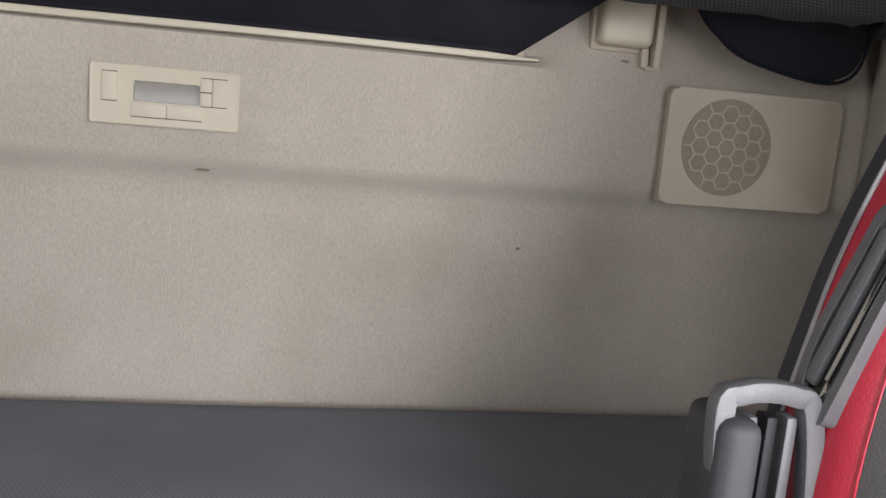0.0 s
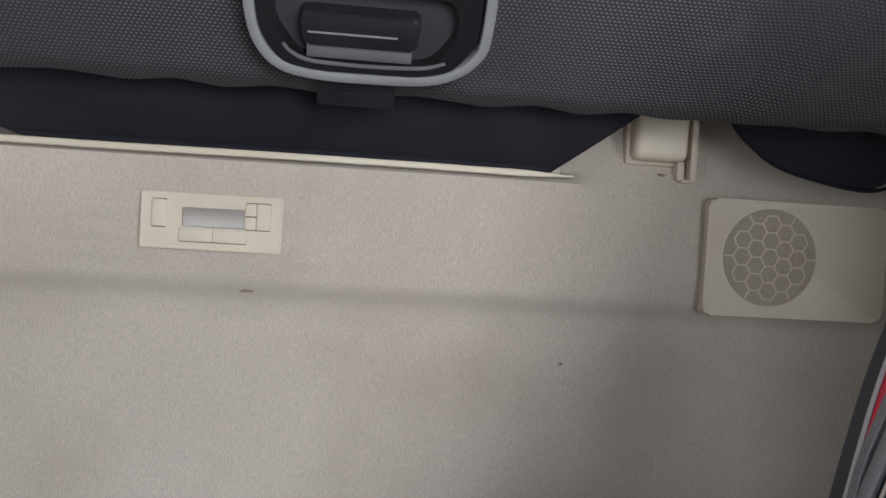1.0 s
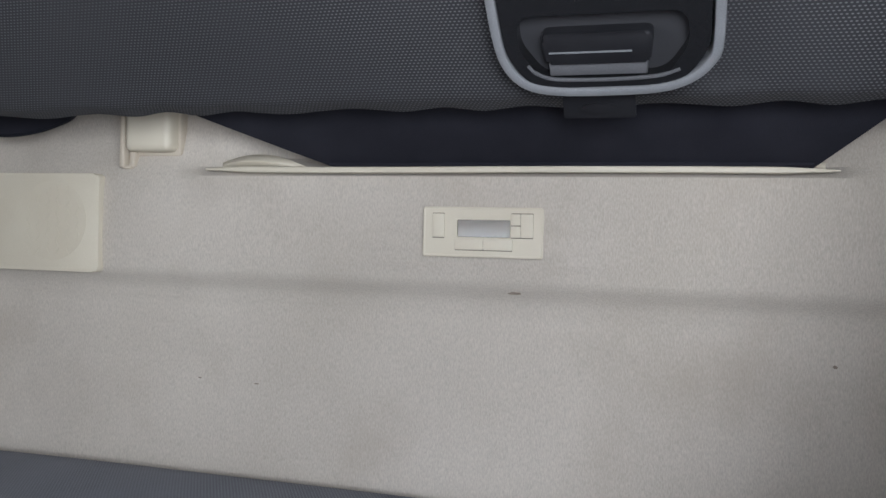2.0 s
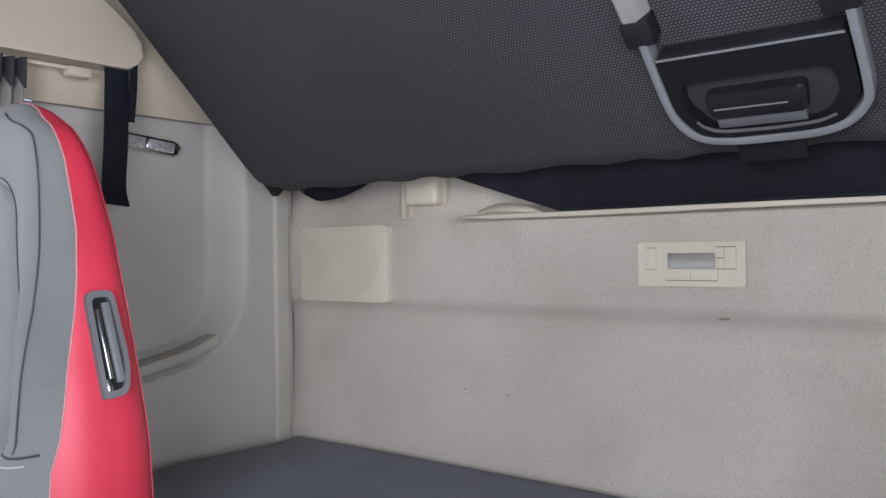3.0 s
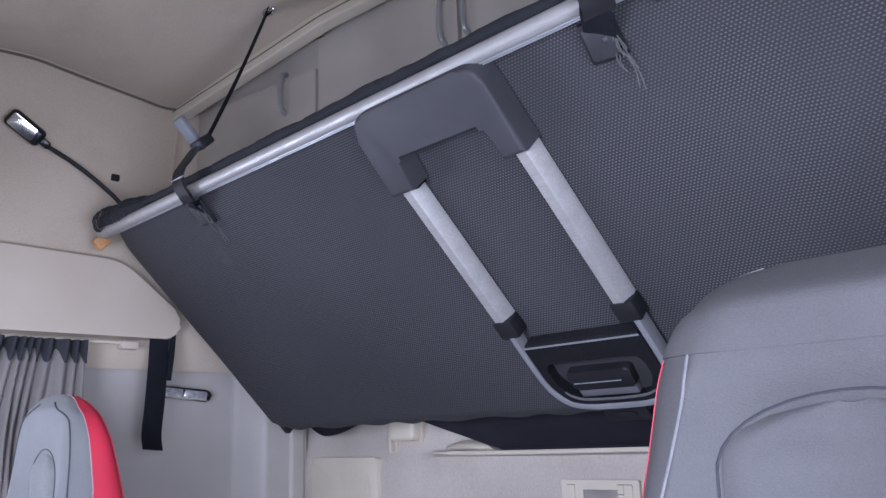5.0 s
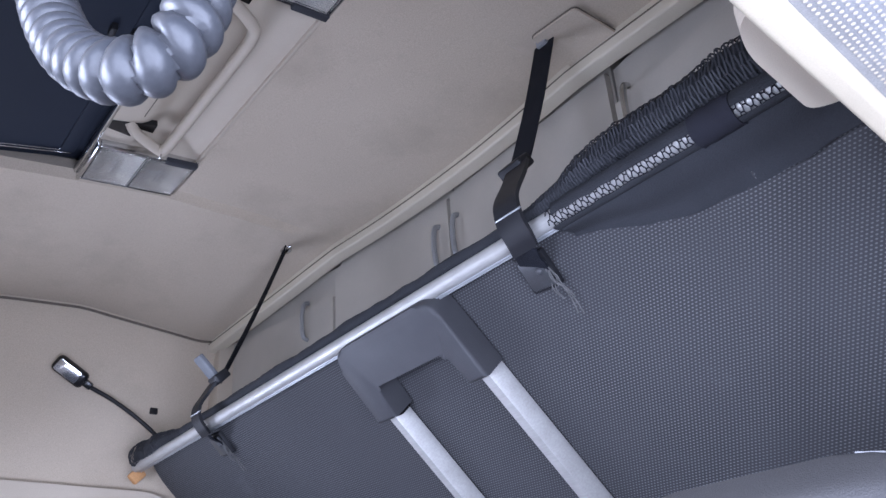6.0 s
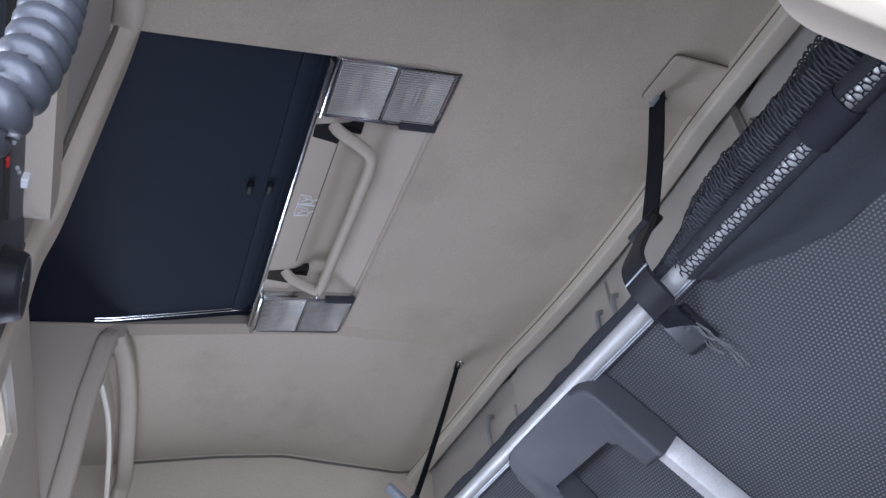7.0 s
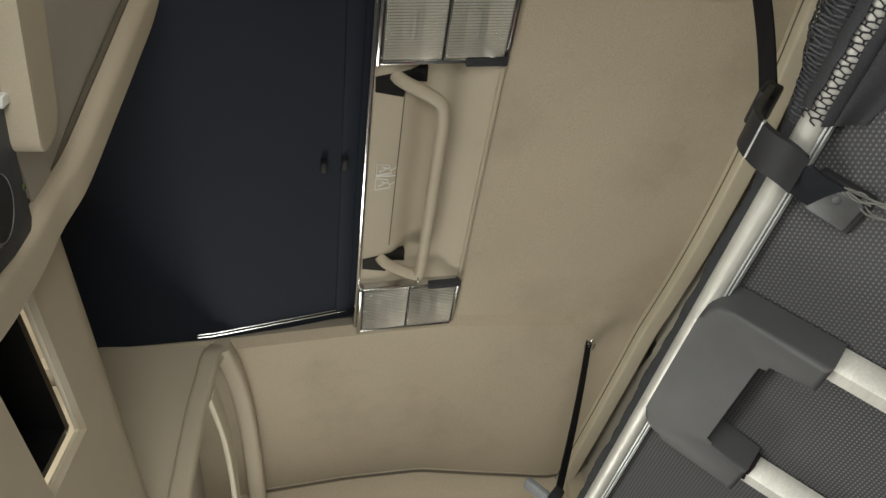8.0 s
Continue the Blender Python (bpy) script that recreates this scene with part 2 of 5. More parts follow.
LENS = lens_material("ribbed_clear_lens", (0.97, 0.96, 0.93), 0.5, 0.94)
CLEAR = lens_material("clear_lens", (0.95, 0.95, 0.95), 0.02, 0.97)
# grey-blue lamp bowl; the paler tone paints in gradient and glints
BOWL = material("reflector_with_glint_tone", (0.19, 0.215, 0.27), (0.36, 0.39, 0.44), 40, 0.35, 0.1, metal=0.2, bump=0)
BUCKLE = material("dull_metal_buckle", (0.058, 0.060, 0.063), (0.040, 0.041, 0.043), 30, 0.4, 0.1, metal=0.3, bump=0.08, bump_scale=500)
BRACKET = material("worn_grey_bracket", (0.15, 0.15, 0.155), (0.11, 0.11, 0.115), 20, 0.5, 0.1, metal=0.3, bump=0.1, bump_scale=700)


# ---- mesh tools ----
def part(name, bm, mat, parent=None, label="", smooth=True, kind="", m=None):
    """Links a bmesh as one mesh object, under a thing or a part."""
    bmesh.ops.recalc_face_normals(bm, faces=bm.faces)
    me = bpy.data.meshes.new(name)
    bm.to_mesh(me)
    bm.free()
    me.materials.append(mat)
    if smooth:
        for p in me.polygons:
            p.use_smooth = True
        me.set_sharp_from_angle(angle=radians(38))
    ob = new(name, me)
    if m is not None:
        ob.matrix_basis = m
    if parent:
        ob.parent = parent
    if label or kind:
        tagged(ob, label=label, kind=kind)
    return ob


def thing(name, label, category, group="", m=None):
    ob = new(name)
    ob.empty_display_size = 0.05
    if m is not None:
        ob.matrix_basis = m
    return tagged(ob, label=label, category=category, group=group)


def structure(name, bm, mat, label, smooth=True):
    ob = part(name, bm, mat, None, "", smooth)
    return tagged(ob, label=label, category=name.split("_")[0], kind="structure")


def box(x0, x1, y0, y1, z0, z1, bev=0.0, seg=2):
    bm = bmesh.new()
    bmesh.ops.create_cube(bm, size=1, matrix=Matrix.LocRotScale(((x0 + x1) / 2, (y0 + y1) / 2, (z0 + z1) / 2), None, (abs(x1 - x0), abs(y1 - y0), abs(z1 - z0))))
    if bev:
        bmesh.ops.bevel(bm, geom=bm.edges[:], offset=bev, segments=seg, affect="EDGES", profile=0.5, clamp_overlap=True)
    return bm


def join(*some):
    """One bmesh from several."""
    out = bmesh.new()
    for bm in some:
        me = bpy.data.meshes.new("tmp")
        bm.to_mesh(me)
        bm.free()
        out.from_mesh(me)
        bpy.data.meshes.remove(me)
    return out


def turned(bm, m):
    bmesh.ops.transform(bm, matrix=m, verts=bm.verts)
    return bm


def rounded(points, radius, seg=5):
    """A closed 2D outline with its corners rounded; radius: one or one each."""
    out, n = [], len(points)
    rs = radius if isinstance(radius, (list, tuple)) else [radius] * n
    for i, p in enumerate(points):
        p, a, b = Vector(p), Vector(points[i - 1]), Vector(points[(i + 1) % n])
        r = min(rs[i], 0.49 * (a - p).length, 0.49 * (b - p).length)
        if r <= 0:
            out.append(tuple(p))
            continue
        s, e = p + (a - p).normalized() * r, p + (b - p).normalized() * r
        for k in range(seg + 1):
            t = k / seg
            out.append(tuple((1 - t) ** 2 * s + 2 * t * (1 - t) * p + t * t * e))
    return out


def place2(u, v, w, axis):
    """A point from plane coordinates u, v and the depth w along axis."""
    return {"x": (w, u, v), "y": (u, w, v), "z": (u, v, w)}[axis]


def plate(outline, axis, w0, w1, bev=0.0, hole=None, seg=2):
    """A flat plate with an outline, and if given a hole with as many points, from depth w0 to w1 along axis."""
    bm = bmesh.new()
    if hole is None:
        lo = [bm.verts.new(place2(u, v, w0, axis)) for u, v in outline]
        hi = [bm.verts.new(place2(u, v, w1, axis)) for u, v in outline]
        n = len(lo)
        bm.faces.new(lo)
        bm.faces.new(hi[::-1])
        for i in range(n):
            bm.faces.new((lo[i], lo[(i + 1) % n], hi[(i + 1) % n], hi[i]))
        if bev:
            rim = [e for e in bm.edges if all(abs((v.co - Vector(place2(0, 0, w1, axis))).dot(Vector(place2(0, 0, 1, axis)))) < 1e-6 for v in e.verts)]
            bmesh.ops.bevel(bm, geom=rim, offset=bev, segments=seg, affect="EDGES", profile=0.5, clamp_overlap=True)
    else:
        rings = [[bm.verts.new(place2(u, v, w, axis)) for u, v in o] for w in (w0, w1) for o in (outline, hole)]
        n = len(outline)
        for a, b in ((0, 1), (1, 3), (3, 2), (2, 0)):
            for i in range(n):
                bm.faces.new((rings[a][i], rings[a][(i + 1) % n], rings[b][(i + 1) % n], rings[b][i]))
    return bm


def transported(points, r, n=6):
    """A round tube whose frame is carried along without twisting."""
    bm = bmesh.new()
    p = [Vector(q) for q in points]
    side, rings = None, []
    for i, q in enumerate(p):
        d = (p[min(i + 1, len(p) - 1)] - p[max(i - 1, 0)]).normalized()
        side = d.orthogonal() if side is None else side - d * side.dot(d)
        side.normalize()
        top = d.cross(side)
        rings.append([bm.verts.new(q + r * (math.cos(k * 2 * math.pi / n) * side + math.sin(k * 2 * math.pi / n) * top)) for k in range(n)])
    for a, b in zip(rings, rings[1:]):
        for j in range(n):
            bm.faces.new((a[j], a[(j + 1) % n], b[(j + 1) % n], b[j]))
    bm.faces.new(rings[0])
    bm.faces.new(rings[-1][::-1])
    return bm


def smooth_path(points, n=8):
    """A Catmull-Rom line through the points."""
    p = [Vector(q) for q in points]
    p = [2 * p[0] - p[1]] + p + [2 * p[-1] - p[-2]]
    out = []
    for i in range(1, len(p) - 2):
        a, b, c, d = p[i - 1 : i + 3]
        for k in range(n):
            t = k / n
            out.append(0.5 * (2 * b + (c - a) * t + (2 * a - 5 * b + 4 * c - d) * t * t + (3 * b - a - 3 * c + d) * t ** 3))
    return out + [p[-2]]


def sweep(points, section, up=(0, 0, 1), scale=None, caps=True, closed=False):
    """A closed 2D section (u across, v along up) carried along a line."""
    bm = bmesh.new()
    p = [Vector(q) for q in points]
    up, rings, n = Vector(up), [], len(p)
    for i, q in enumerate(p):
        if closed:
            d = (p[(i + 1) % n] - p[i - 1]).normalized()
        else:
            d = (p[min(i + 1, n - 1)] - p[max(i - 1, 0)]).normalized()
        side = d.cross(up)
        if side.length < 1e-4:
            side = d.cross(Vector((1, 0, 0)))
        side.normalize()
        top = side.cross(d).normalized()
        k = scale[i] if scale else 1.0
        rings.append([bm.verts.new(q + k * (u * side + v * top)) for u, v in section])
    m = len(section)
    for i in range(n if closed else n - 1):
        a, b = rings[i], rings[(i + 1) % n]
        for j in range(m):
            bm.faces.new((a[j], a[(j + 1) % m], b[(j + 1) % m], b[j]))
    if caps and not closed:
        bm.faces.new(rings[0])
        bm.faces.new(rings[-1][::-1])
    return bm


def circle(r, n=10):
    return [(r * math.cos(2 * math.pi * i / n), r * math.sin(2 * math.pi * i / n)) for i in range(n)]


def rect(w, h, r=0.0):
    o = [(-w / 2, -h / 2), (w / 2, -h / 2), (w / 2, h / 2), (-w / 2, h / 2)]
    return rounded(o, r, 2) if r else o


def tube(points, r, n=10, **more):
    return sweep(points, circle(r, n), **more)


def sheet(fn, nu, nv, thick, skip=None):
    """A surface fn(s, t) with s, t in 0..1, given thickness along its own normal; skip(s, t) leaves cells open."""
    bm = bmesh.new()
    pts = [[Vector(fn(i / nu, j / nv)) for j in range(nv + 1)] for i in range(nu + 1)]

    def nrm(i, j):
        a = pts[min(i + 1, nu)][j] - pts[max(i - 1, 0)][j]
        b = pts[i][min(j + 1, nv)] - pts[i][max(j - 1, 0)]
        return a.cross(b).normalized()

    front = [[bm.verts.new(pts[i][j]) for j in range(nv + 1)] for i in range(nu + 1)]
    back = [[bm.verts.new(pts[i][j] + thick * nrm(i, j)) for j in range(nv + 1)] for i in range(nu + 1)]
    on = {(i, j) for i in range(nu) for j in range(nv) if not (skip and skip((i + 0.5) / nu, (j + 0.5) / nv))}
    for i, j in on:
        bm.faces.new((front[i][j], front[i + 1][j], front[i + 1][j + 1], front[i][j + 1]))
        bm.faces.new((back[i][j], back[i][j + 1], back[i + 1][j + 1], back[i + 1][j]))
        for (di, dj), (a, b) in (((-1, 0), ((i, j), (i, j + 1))), ((1, 0), ((i + 1, j + 1), (i + 1, j))), ((0, -1), ((i + 1, j), (i, j))), ((0, 1), ((i, j + 1), (i + 1, j + 1)))):
            if (i + di, j + dj) not in on:
                bm.faces.new((front[a[0]][a[1]], back[a[0]][a[1]], back[b[0]][b[1]], front[b[0]][b[1]]))
    loose = [v for v in bm.verts if not v.link_faces]
    bmesh.ops.delete(bm, geom=loose, context="VERTS")
    return bm


def ease(a, b, t):
    t = min(1, max(0, (t - a) / (b - a)))
    return t * t * (3 - 2 * t)


def knots(table, t):
    """Smooth reading of a small table of (t, value)."""
    if t <= table[0][0]:
        return table[0][1]
    for (a, p), (b, q) in zip(table, table[1:]):
        if t <= b:
            return p + (q - p) * (t - a) / (b - a)
    return table[-1][1]


# ---- the shell of the cab ----
def rear_y(x, z):
    y = knots([(0, 0.0), (0.62, 0.0), (0.80, 0.022), (0.90, 0.028), (0.93, 0.022), (0.958, 0.0), (1.0, -0.004), (1.135, -0.004)], z)
    k = ease(0.60, 0.50, abs(x))
    y += k * 0.034 * ease(1.135, 1.155, z) + (1 - k) * 0.034 * ease(1.10, 1.25, z)
    y -= 0.007 * math.exp(-((x / 0.17) ** 4) - ((z - 1.042) / 0.065) ** 4)
    y += 0.006 * (noise.noise((x * 2.2, z * 2.6, 3.1))) + 0.0016 * noise.noise((x * 9, z * 12, 7.7))
    for sx in (-1, 1):
        # drawn creases beside the control panel
        for k, (cx, cz, tilt, ln) in enumerate(((0.155, 1.052, -0.10, 0.05), (0.165, 1.020, 0.16, 0.06), (0.150, 0.992, 0.05, 0.045))):
            d = z - cz - tilt * (x * sx - cx) * (1 + 0.3 * sx)
            y -= 0.0032 * math.exp(-((d / 0.006) ** 2) - ((x * sx - cx) / ln) ** 2)
    if abs(x) < 0.52 and 1.15 < z < 1.26:
        y += 0.035 * ease(0.52, 0.40, abs(x)) * ease(1.15, 1.17, z)
    return y


def rear_point(s, t):
    x, z = -1.14 + 2.28 * s, 2.25 * t
    return (x, rear_y(x, z), z)


structure("wall_rear", sheet(rear_point, 190, 240, -0.05), FLEECE, "fleece-lined beige rear wall, soft crease, light stains")

# lip of the long pocket in the rear wall
lip_line = [(x, -0.012 - 0.002 * math.cos(x * 4), 1.1450 + 0.001 * math.sin(x * 7)) for x in np.linspace(-0.515, 0.53, 40)]
structure("trim_pocket_lip", sweep(lip_line, rect(0.02, 0.011, 0.004), scale=[0.25 + 0.75 * min(1, i / 3, (39 - i) / 3) for i in range(40)]), CREAM, "thin cream lip along a pocket in the rear wall")


def pocket_end(sign, x0):
    """The swollen end of the pocket, above the lip."""
    def fn(s, t):
        x = x0 - sign * 0.17 * s
        return (x, 0.02 - 0.026 * math.sin(math.pi * t) * math.sin(math.pi * min(1, s * 1.2)) ** 0.7, 1.147 + 0.028 * t * math.sin(math.pi * (0.15 + 0.8 * s)))
    return sheet(fn, 16, 6, 0.004 * sign)


structure("trim_pocket_end_left", pocket_end(-1, -0.50), CREAM, "cream moulded end of the wall pocket")
structure("trim_pocket_end_right", pocket_end(1, 0.515), CREAM, "cream moulded end of the wall pocket")


def recess(y, z):
    """How deep the moulded recess of a side wall is at a place, 0 to 1."""
    bottom = 0.856 + 0.20 * (y + 0.2)
    dy, dz = y + 0.315, bottom + 0.14 - z
    d = math.hypot(max(dy, 0), max(dz, 0)) - 0.14 if dy > 0 or dz > 0 else max(dy, dz) - 0.14
    return min(1.0, max(0.0, (0.028 - d) / 0.056))


def side_point(sign, s, t):
    y, z = -2.0 + 2.0 * s, 1.40 * t
    x = 1.098 + 0.085 * recess(y, z)
    return (sign * (x + 0.002 * noise.noise((y * 4, z * 4, 1.0))), y, z)


def upper_point(sign, s, t):
    y, z = -2.0 + 2.03 * s, 1.395 + 0.76 * t
    x = knots([(1.39, 1.145), (1.43, 1.125), (1.5, 1.10), (1.7, 1.08), (1.9, 1.052), (2.16, 1.0)], z)
    return (sign * (x + 0.003 * noise.noise((y * 2.5, z * 3, 5.0))), y, z)


structure("wall_left", sheet(lambda s, t: side_point(-1, s, t), 240, 150, -0.03, lambda s, t: s < 0.60 and s > 0.08 and t > 0.70), PANEL, "grey-beige moulded side wall with a recess and ledge")
structure("wall_right", sheet(lambda s, t: side_point(1, s, t), 240, 150, 0.03, lambda s, t: 0.08 < s < 0.60 and 0.08 < t), PANEL, "grey-beige moulded side wall with open doorway")
structure("wall_left_upper", sheet(lambda s, t: upper_point(-1, s, t), 60, 24, -0.03), HEADLINER, "beige lined upper side wall with faint stains")
structure("wall_right_upper", sheet(lambda s, t: upper_point(1, s, t), 60, 24, 0.03, lambda s, t: 0.075 < s < 0.63 and t < 0.34), HEADLINER, "beige lined upper side wall")
ledge = [(-1.140, y, 0.858 + 0.20 * (y + 0.2)) for y in np.linspace(-1.15, -0.30, 24)] + [(-1.138, -0.262, 0.853), (-1.136, -0.232, 0.866)]
structure("trim_ledge_left", sweep(ledge, rounded([(-0.040, -0.012), (0.040, -0.012), (0.040, 0.012), (-0.040, 0.012)], 0.003, 2)), DOOR, "pale moulded ledge along the side wall recess")
for sign, nm in ((-1, "trim_corner_left"), (1, "trim_corner_right")):
    col = [(sign * 1.108, -0.036, z) for z in np.linspace(0.0, 2.1, 24)]
    structure(nm, sweep(col, rounded([(-0.020, -0.027), (0.020, -0.027), (0.020, 0.027), (-0.020, 0.027)], 0.012, 5), up=(0, 1, 0)), DOOR, "rounded grey-beige corner post")
ROOF = [(-2.0, 2.12), (-1.64, 2.172), (-1.39, 2.192), (-1.1, 2.225), (-0.9, 2.245), (-0.6, 2.238), (-0.38, 2.216)]


def roof_rear(x):
    return -0.387 - 0.115 * (x / 1.02) ** 2


def roof_z(x, y):
    d = max(0, (abs(x) - 0.42) / 0.58)
    fall = knots([(-1.35, 0.058), (-1.1, 0.058), (-0.93, 0.064), (-0.77, 0.080), (-0.55, 0.100)], y)
    return knots(ROOF, y) - fall * d ** 1.25 - 0.020 * ease(0.414, 0.430, abs(x)) * ease(-0.47, -0.60, y) + 0.002 * noise.noise((x * 3, y * 3, 9.0))


def roof_point(s, t):
    x = knots([(0, -1.02), (0.3, -0.415), (0.7, 0.415), (1, 1.02)], s)
    y = knots([(0, -2.0), (0.18, -1.64), (0.56, -0.893), (1, roof_rear(x) + 0.01)], t)
    return (x, y, roof_z(x, y))


structure("ceiling", sheet(roof_point, 140, 50, 0.05, lambda s, t: 0.3 < s < 0.7 and 0.18 < t < 0.56), HEADLINER, "beige lined roof with stains and a hatch opening")
for sign, nm in ((-1, "left"), (1, "right")):
    joint = [(sign * 0.990, y, roof_z(0.990, y) - 0.010) for y in np.linspace(-1.33, -0.53, 30)]
    structure("trim_roof_joint_" + nm, tube(joint, 0.0035, 6), GREY_LINE, "dark joint under the roof seam")
    seam = [(sign * 1.0, y, roof_z(1.0, y) - 0.002) for y in np.linspace(-1.36, -0.53, 30)]
    structure("trim_roof_seam_" + nm, tube(seam, 0.0075, 8), BEIGE, "beige piped seam between roof and side wall")
trim_line = [(x, roof_rear(x) - 0.010, roof_z(x, roof_rear(x)) - 0.006) for x in np.linspace(-1.02, 1.02, 50)]
structure("trim_roof_rear", sweep(trim_line, rounded([(-0.020, -0.026), (0.020, -0.026), (0.020, 0.022), (-0.020, 0.022)], 0.006, 3)), CREAM, "curved cream edge strip behind the roof lining")
# dark line for the joint and, as colour, the strip's shadow along it
structure("trim_roof_rear_joint", tube([(x, y - 0.0205, z - 0.004) for x, y, z in trim_line], 0.0016, 6), GREY_LINE, "dark joint in front of the edge strip, also standing for its shadow line")
structure("floor", box(-1.13, 1.13, -2.0, 0.05, -0.04, 0.0), CARPET, "dark cab floor mat")
structure("wall_front_lower", box(-1.13, 1.13, -2.08, -2.0, 0.0, 0.80), PANEL, "plain bulkhead under the windscreen")
structure("wall_front_upper", box(-1.13, 1.13, -2.08, -2.0, 1.50, 2.26), PANEL, "plain header over the windscreen")
structure("ground", box(-400, 400, -400, 400, -1.7, -1.6), ASPHALT, "grey asphalt yard outside the open door", smooth=False)

# roof hatch
def blind_z(y):
    """The blind climbs into its cassette behind the lamp panel."""
    return knots(ROOF, y) + 0.006 + 0.030 * max(0.0, (y + 1.42) / 0.29)


hatch = thing("roof_hatch", "roof hatch closed by a dark navy roller blind", "hatch")
tagged(hatch, kind="structure")
part("blind", sheet(lambda s, t: (-0.43 + 0.86 * s, -1.67 + 0.57 * t, blind_z(-1.67 + 0.57 * t) - 0.003 * math.sin(3.1 * s)), 20, 30, 0.006), BLIND, hatch, "dark navy blind cloth")
for dx, r in ((0.0, 0.0013), (0.010, 0.0009)):
    part("guide_rail", tube([(-0.404 + dx, y, blind_z(y) - 0.004) for y in np.linspace(-1.44, -1.125, 12)], r, 6), CHROME, hatch, "thin bright guide rail")
part("pull_bar", turned(box(-0.40, 0.41, -0.016, 0.016, -0.006, 0.002, 0.003), Matrix.Translation((0, -1.134, blind_z(-1.134))) @ Matrix.Rotation(radians(12), 4, "X")), BLIND, hatch, "stiff dark hem of the blind")
for dy in (-1.180, -1.142):
    part("tab", box(0.038, 0.064, dy - 0.006, dy + 0.006, blind_z(dy) - 0.018, blind_z(dy) + 0.001, 0.003), BLACK, hatch, "small black pull tab")


# ---- roof lamp panel with grab bar ----
panel = thing("roof_lamp_panel", "beige roof panel with two clear lamps and a grab bar", "lamp panel")


def panel_z(y):
    return knots(ROOF, y) - 0.006


def on_panel(bm):
    """Tilts a flat piece laid at z = 0 onto the slope of the panel."""
    return turned(bm, Matrix.Translation((0, -1.0, panel_z(-1.0))) @ Matrix.Rotation(radians(5.2), 4, "X") @ Matrix.Translation((0, 1.0, 0)))


def trough(s, t):
    y = -1.105 + 0.215 * t
    dip = 0.030 * math.exp(-(((t - 0.62) / 0.26) ** 4)) * ease(0, 0.05, s) * ease(1, 0.95, s)
    return (-0.265 + 0.562 * s, y, dip)


part("panel_body", on_panel(sheet(trough, 30, 18, 0.004)), BEIGE, panel)
part("front_strip", on_panel(box(-0.41, 0.41, -1.112, -1.104, -0.008, 0.008, 0.003)), CHROME, panel, "thin bright front edge")
part("rear_strip", on_panel(box(-0.28, 0.28, -0.893, -0.885, -0.006, 0.008, 0.003)), BEIGE, panel)
part("joint_line", on_panel(box(-0.15, 0.235, -1.0505, -1.049, -0.0006, 0.004)), GREY_LINE, panel, "thin dark joint")
for x0, x1 in ((0.296, 0.432), (-0.415, -0.264)):
    lampbox = part("roof_lamp", on_panel(join(box(x0, x1, -1.106, -1.098, -0.022, 0.012, 0.003), box(x0, x1, -0.893, -0.885, -0.014, 0.012, 0.003), box(x0, x0 + 0.006, -1.098, -0.893, -0.018, 0.012, 0.002), box(x1 - 0.006, x1, -1.098, -0.893, -0.018, 0.012, 0.002), box(x0, x1, -1.10, -0.89, 0.006, 0.012))), CHROME, panel, "chrome-edged lamp housing")
    for y0, y1 in ((-1.096, -1.0), (-0.996, -0.896)):
        part("lens", on_panel(box(x0 + 0.007, x1 - 0.007, y0, y1, -0.020, -0.012, 0.003)), LENS, lampbox, "ribbed clear lamp lens")
        part("reflector", on_panel(sheet(lambda s, t, x0=x0, x1=x1, y0=y0, y1=y1: (x0 + 0.008 + (x1 - x0 - 0.016) * s, y0 + 0.002 + (y1 - y0 - 0.004) * t, -0.010 + 0.014 * (1 - (2 * s - 1) ** 4) * (1 - (2 * t - 1) ** 2) - 0.004 * abs(math.sin(9.42 * t)) * math.sin(3.14 * s)), 14, 24, 0.0015)), MIRROR, lampbox, "ribbed bright reflector")
        part("bulb", on_panel(tube([((x0 + x1) / 2 - 0.022, (y0 + y1) / 2, -0.006), ((x0 + x1) / 2 + 0.022, (y0 + y1) / 2, -0.006)], 0.0045, 10)), WHITE, lampbox, "frosted festoon bulb")
    edge = x0 if x0 > 0 else x1 - 0.008
    part("dark_edge", on_panel(box(edge - 0.004, edge + 0.012, -0.96, -0.89, -0.0225, -0.010, 0.002)), SEAT_DARK, lampbox)
for x in (0.262, -0.187):
    slot = on_panel(plate([(x, -1.101), (x + 0.018, -1.016), (x - 0.012, -1.015), (x - 0.008, -1.047), (x - 0.042, -1.052), (x - 0.030, -1.100)], "z", -0.0015, 0.012))
    part("slot", slot, GLOSS_BLACK, panel, "black slot for the bar")
bar_path = [(0.262, -1.068, 0.004), (0.258, -1.056, -0.010), (0.232, -1.002, -0.026), (0.205, -0.988, -0.029), (0.13, -0.986, -0.031), (-0.16, -0.986, -0.031), (-0.205, -0.987, -0.030), (-0.219, -0.996, -0.026), (-0.196, -1.050, -0.012), (-0.186, -1.066, 0.004)]
part("grab_bar", on_panel(tube(smooth_path(bar_path, 6), 0.0115, 12)), BEIGE, panel, "bent beige grab bar")
part("bar_ring", on_panel(tube([(-0.222 + 0.014 * math.cos(a), -0.992, -0.028 + 0.016 * math.sin(a)) for a in np.linspace(0, 6.28, 13)[:-1]], 0.0016, 6, closed=True, up=(0, 1, 0))), CHROME, panel, "loose wire ring on the bar")
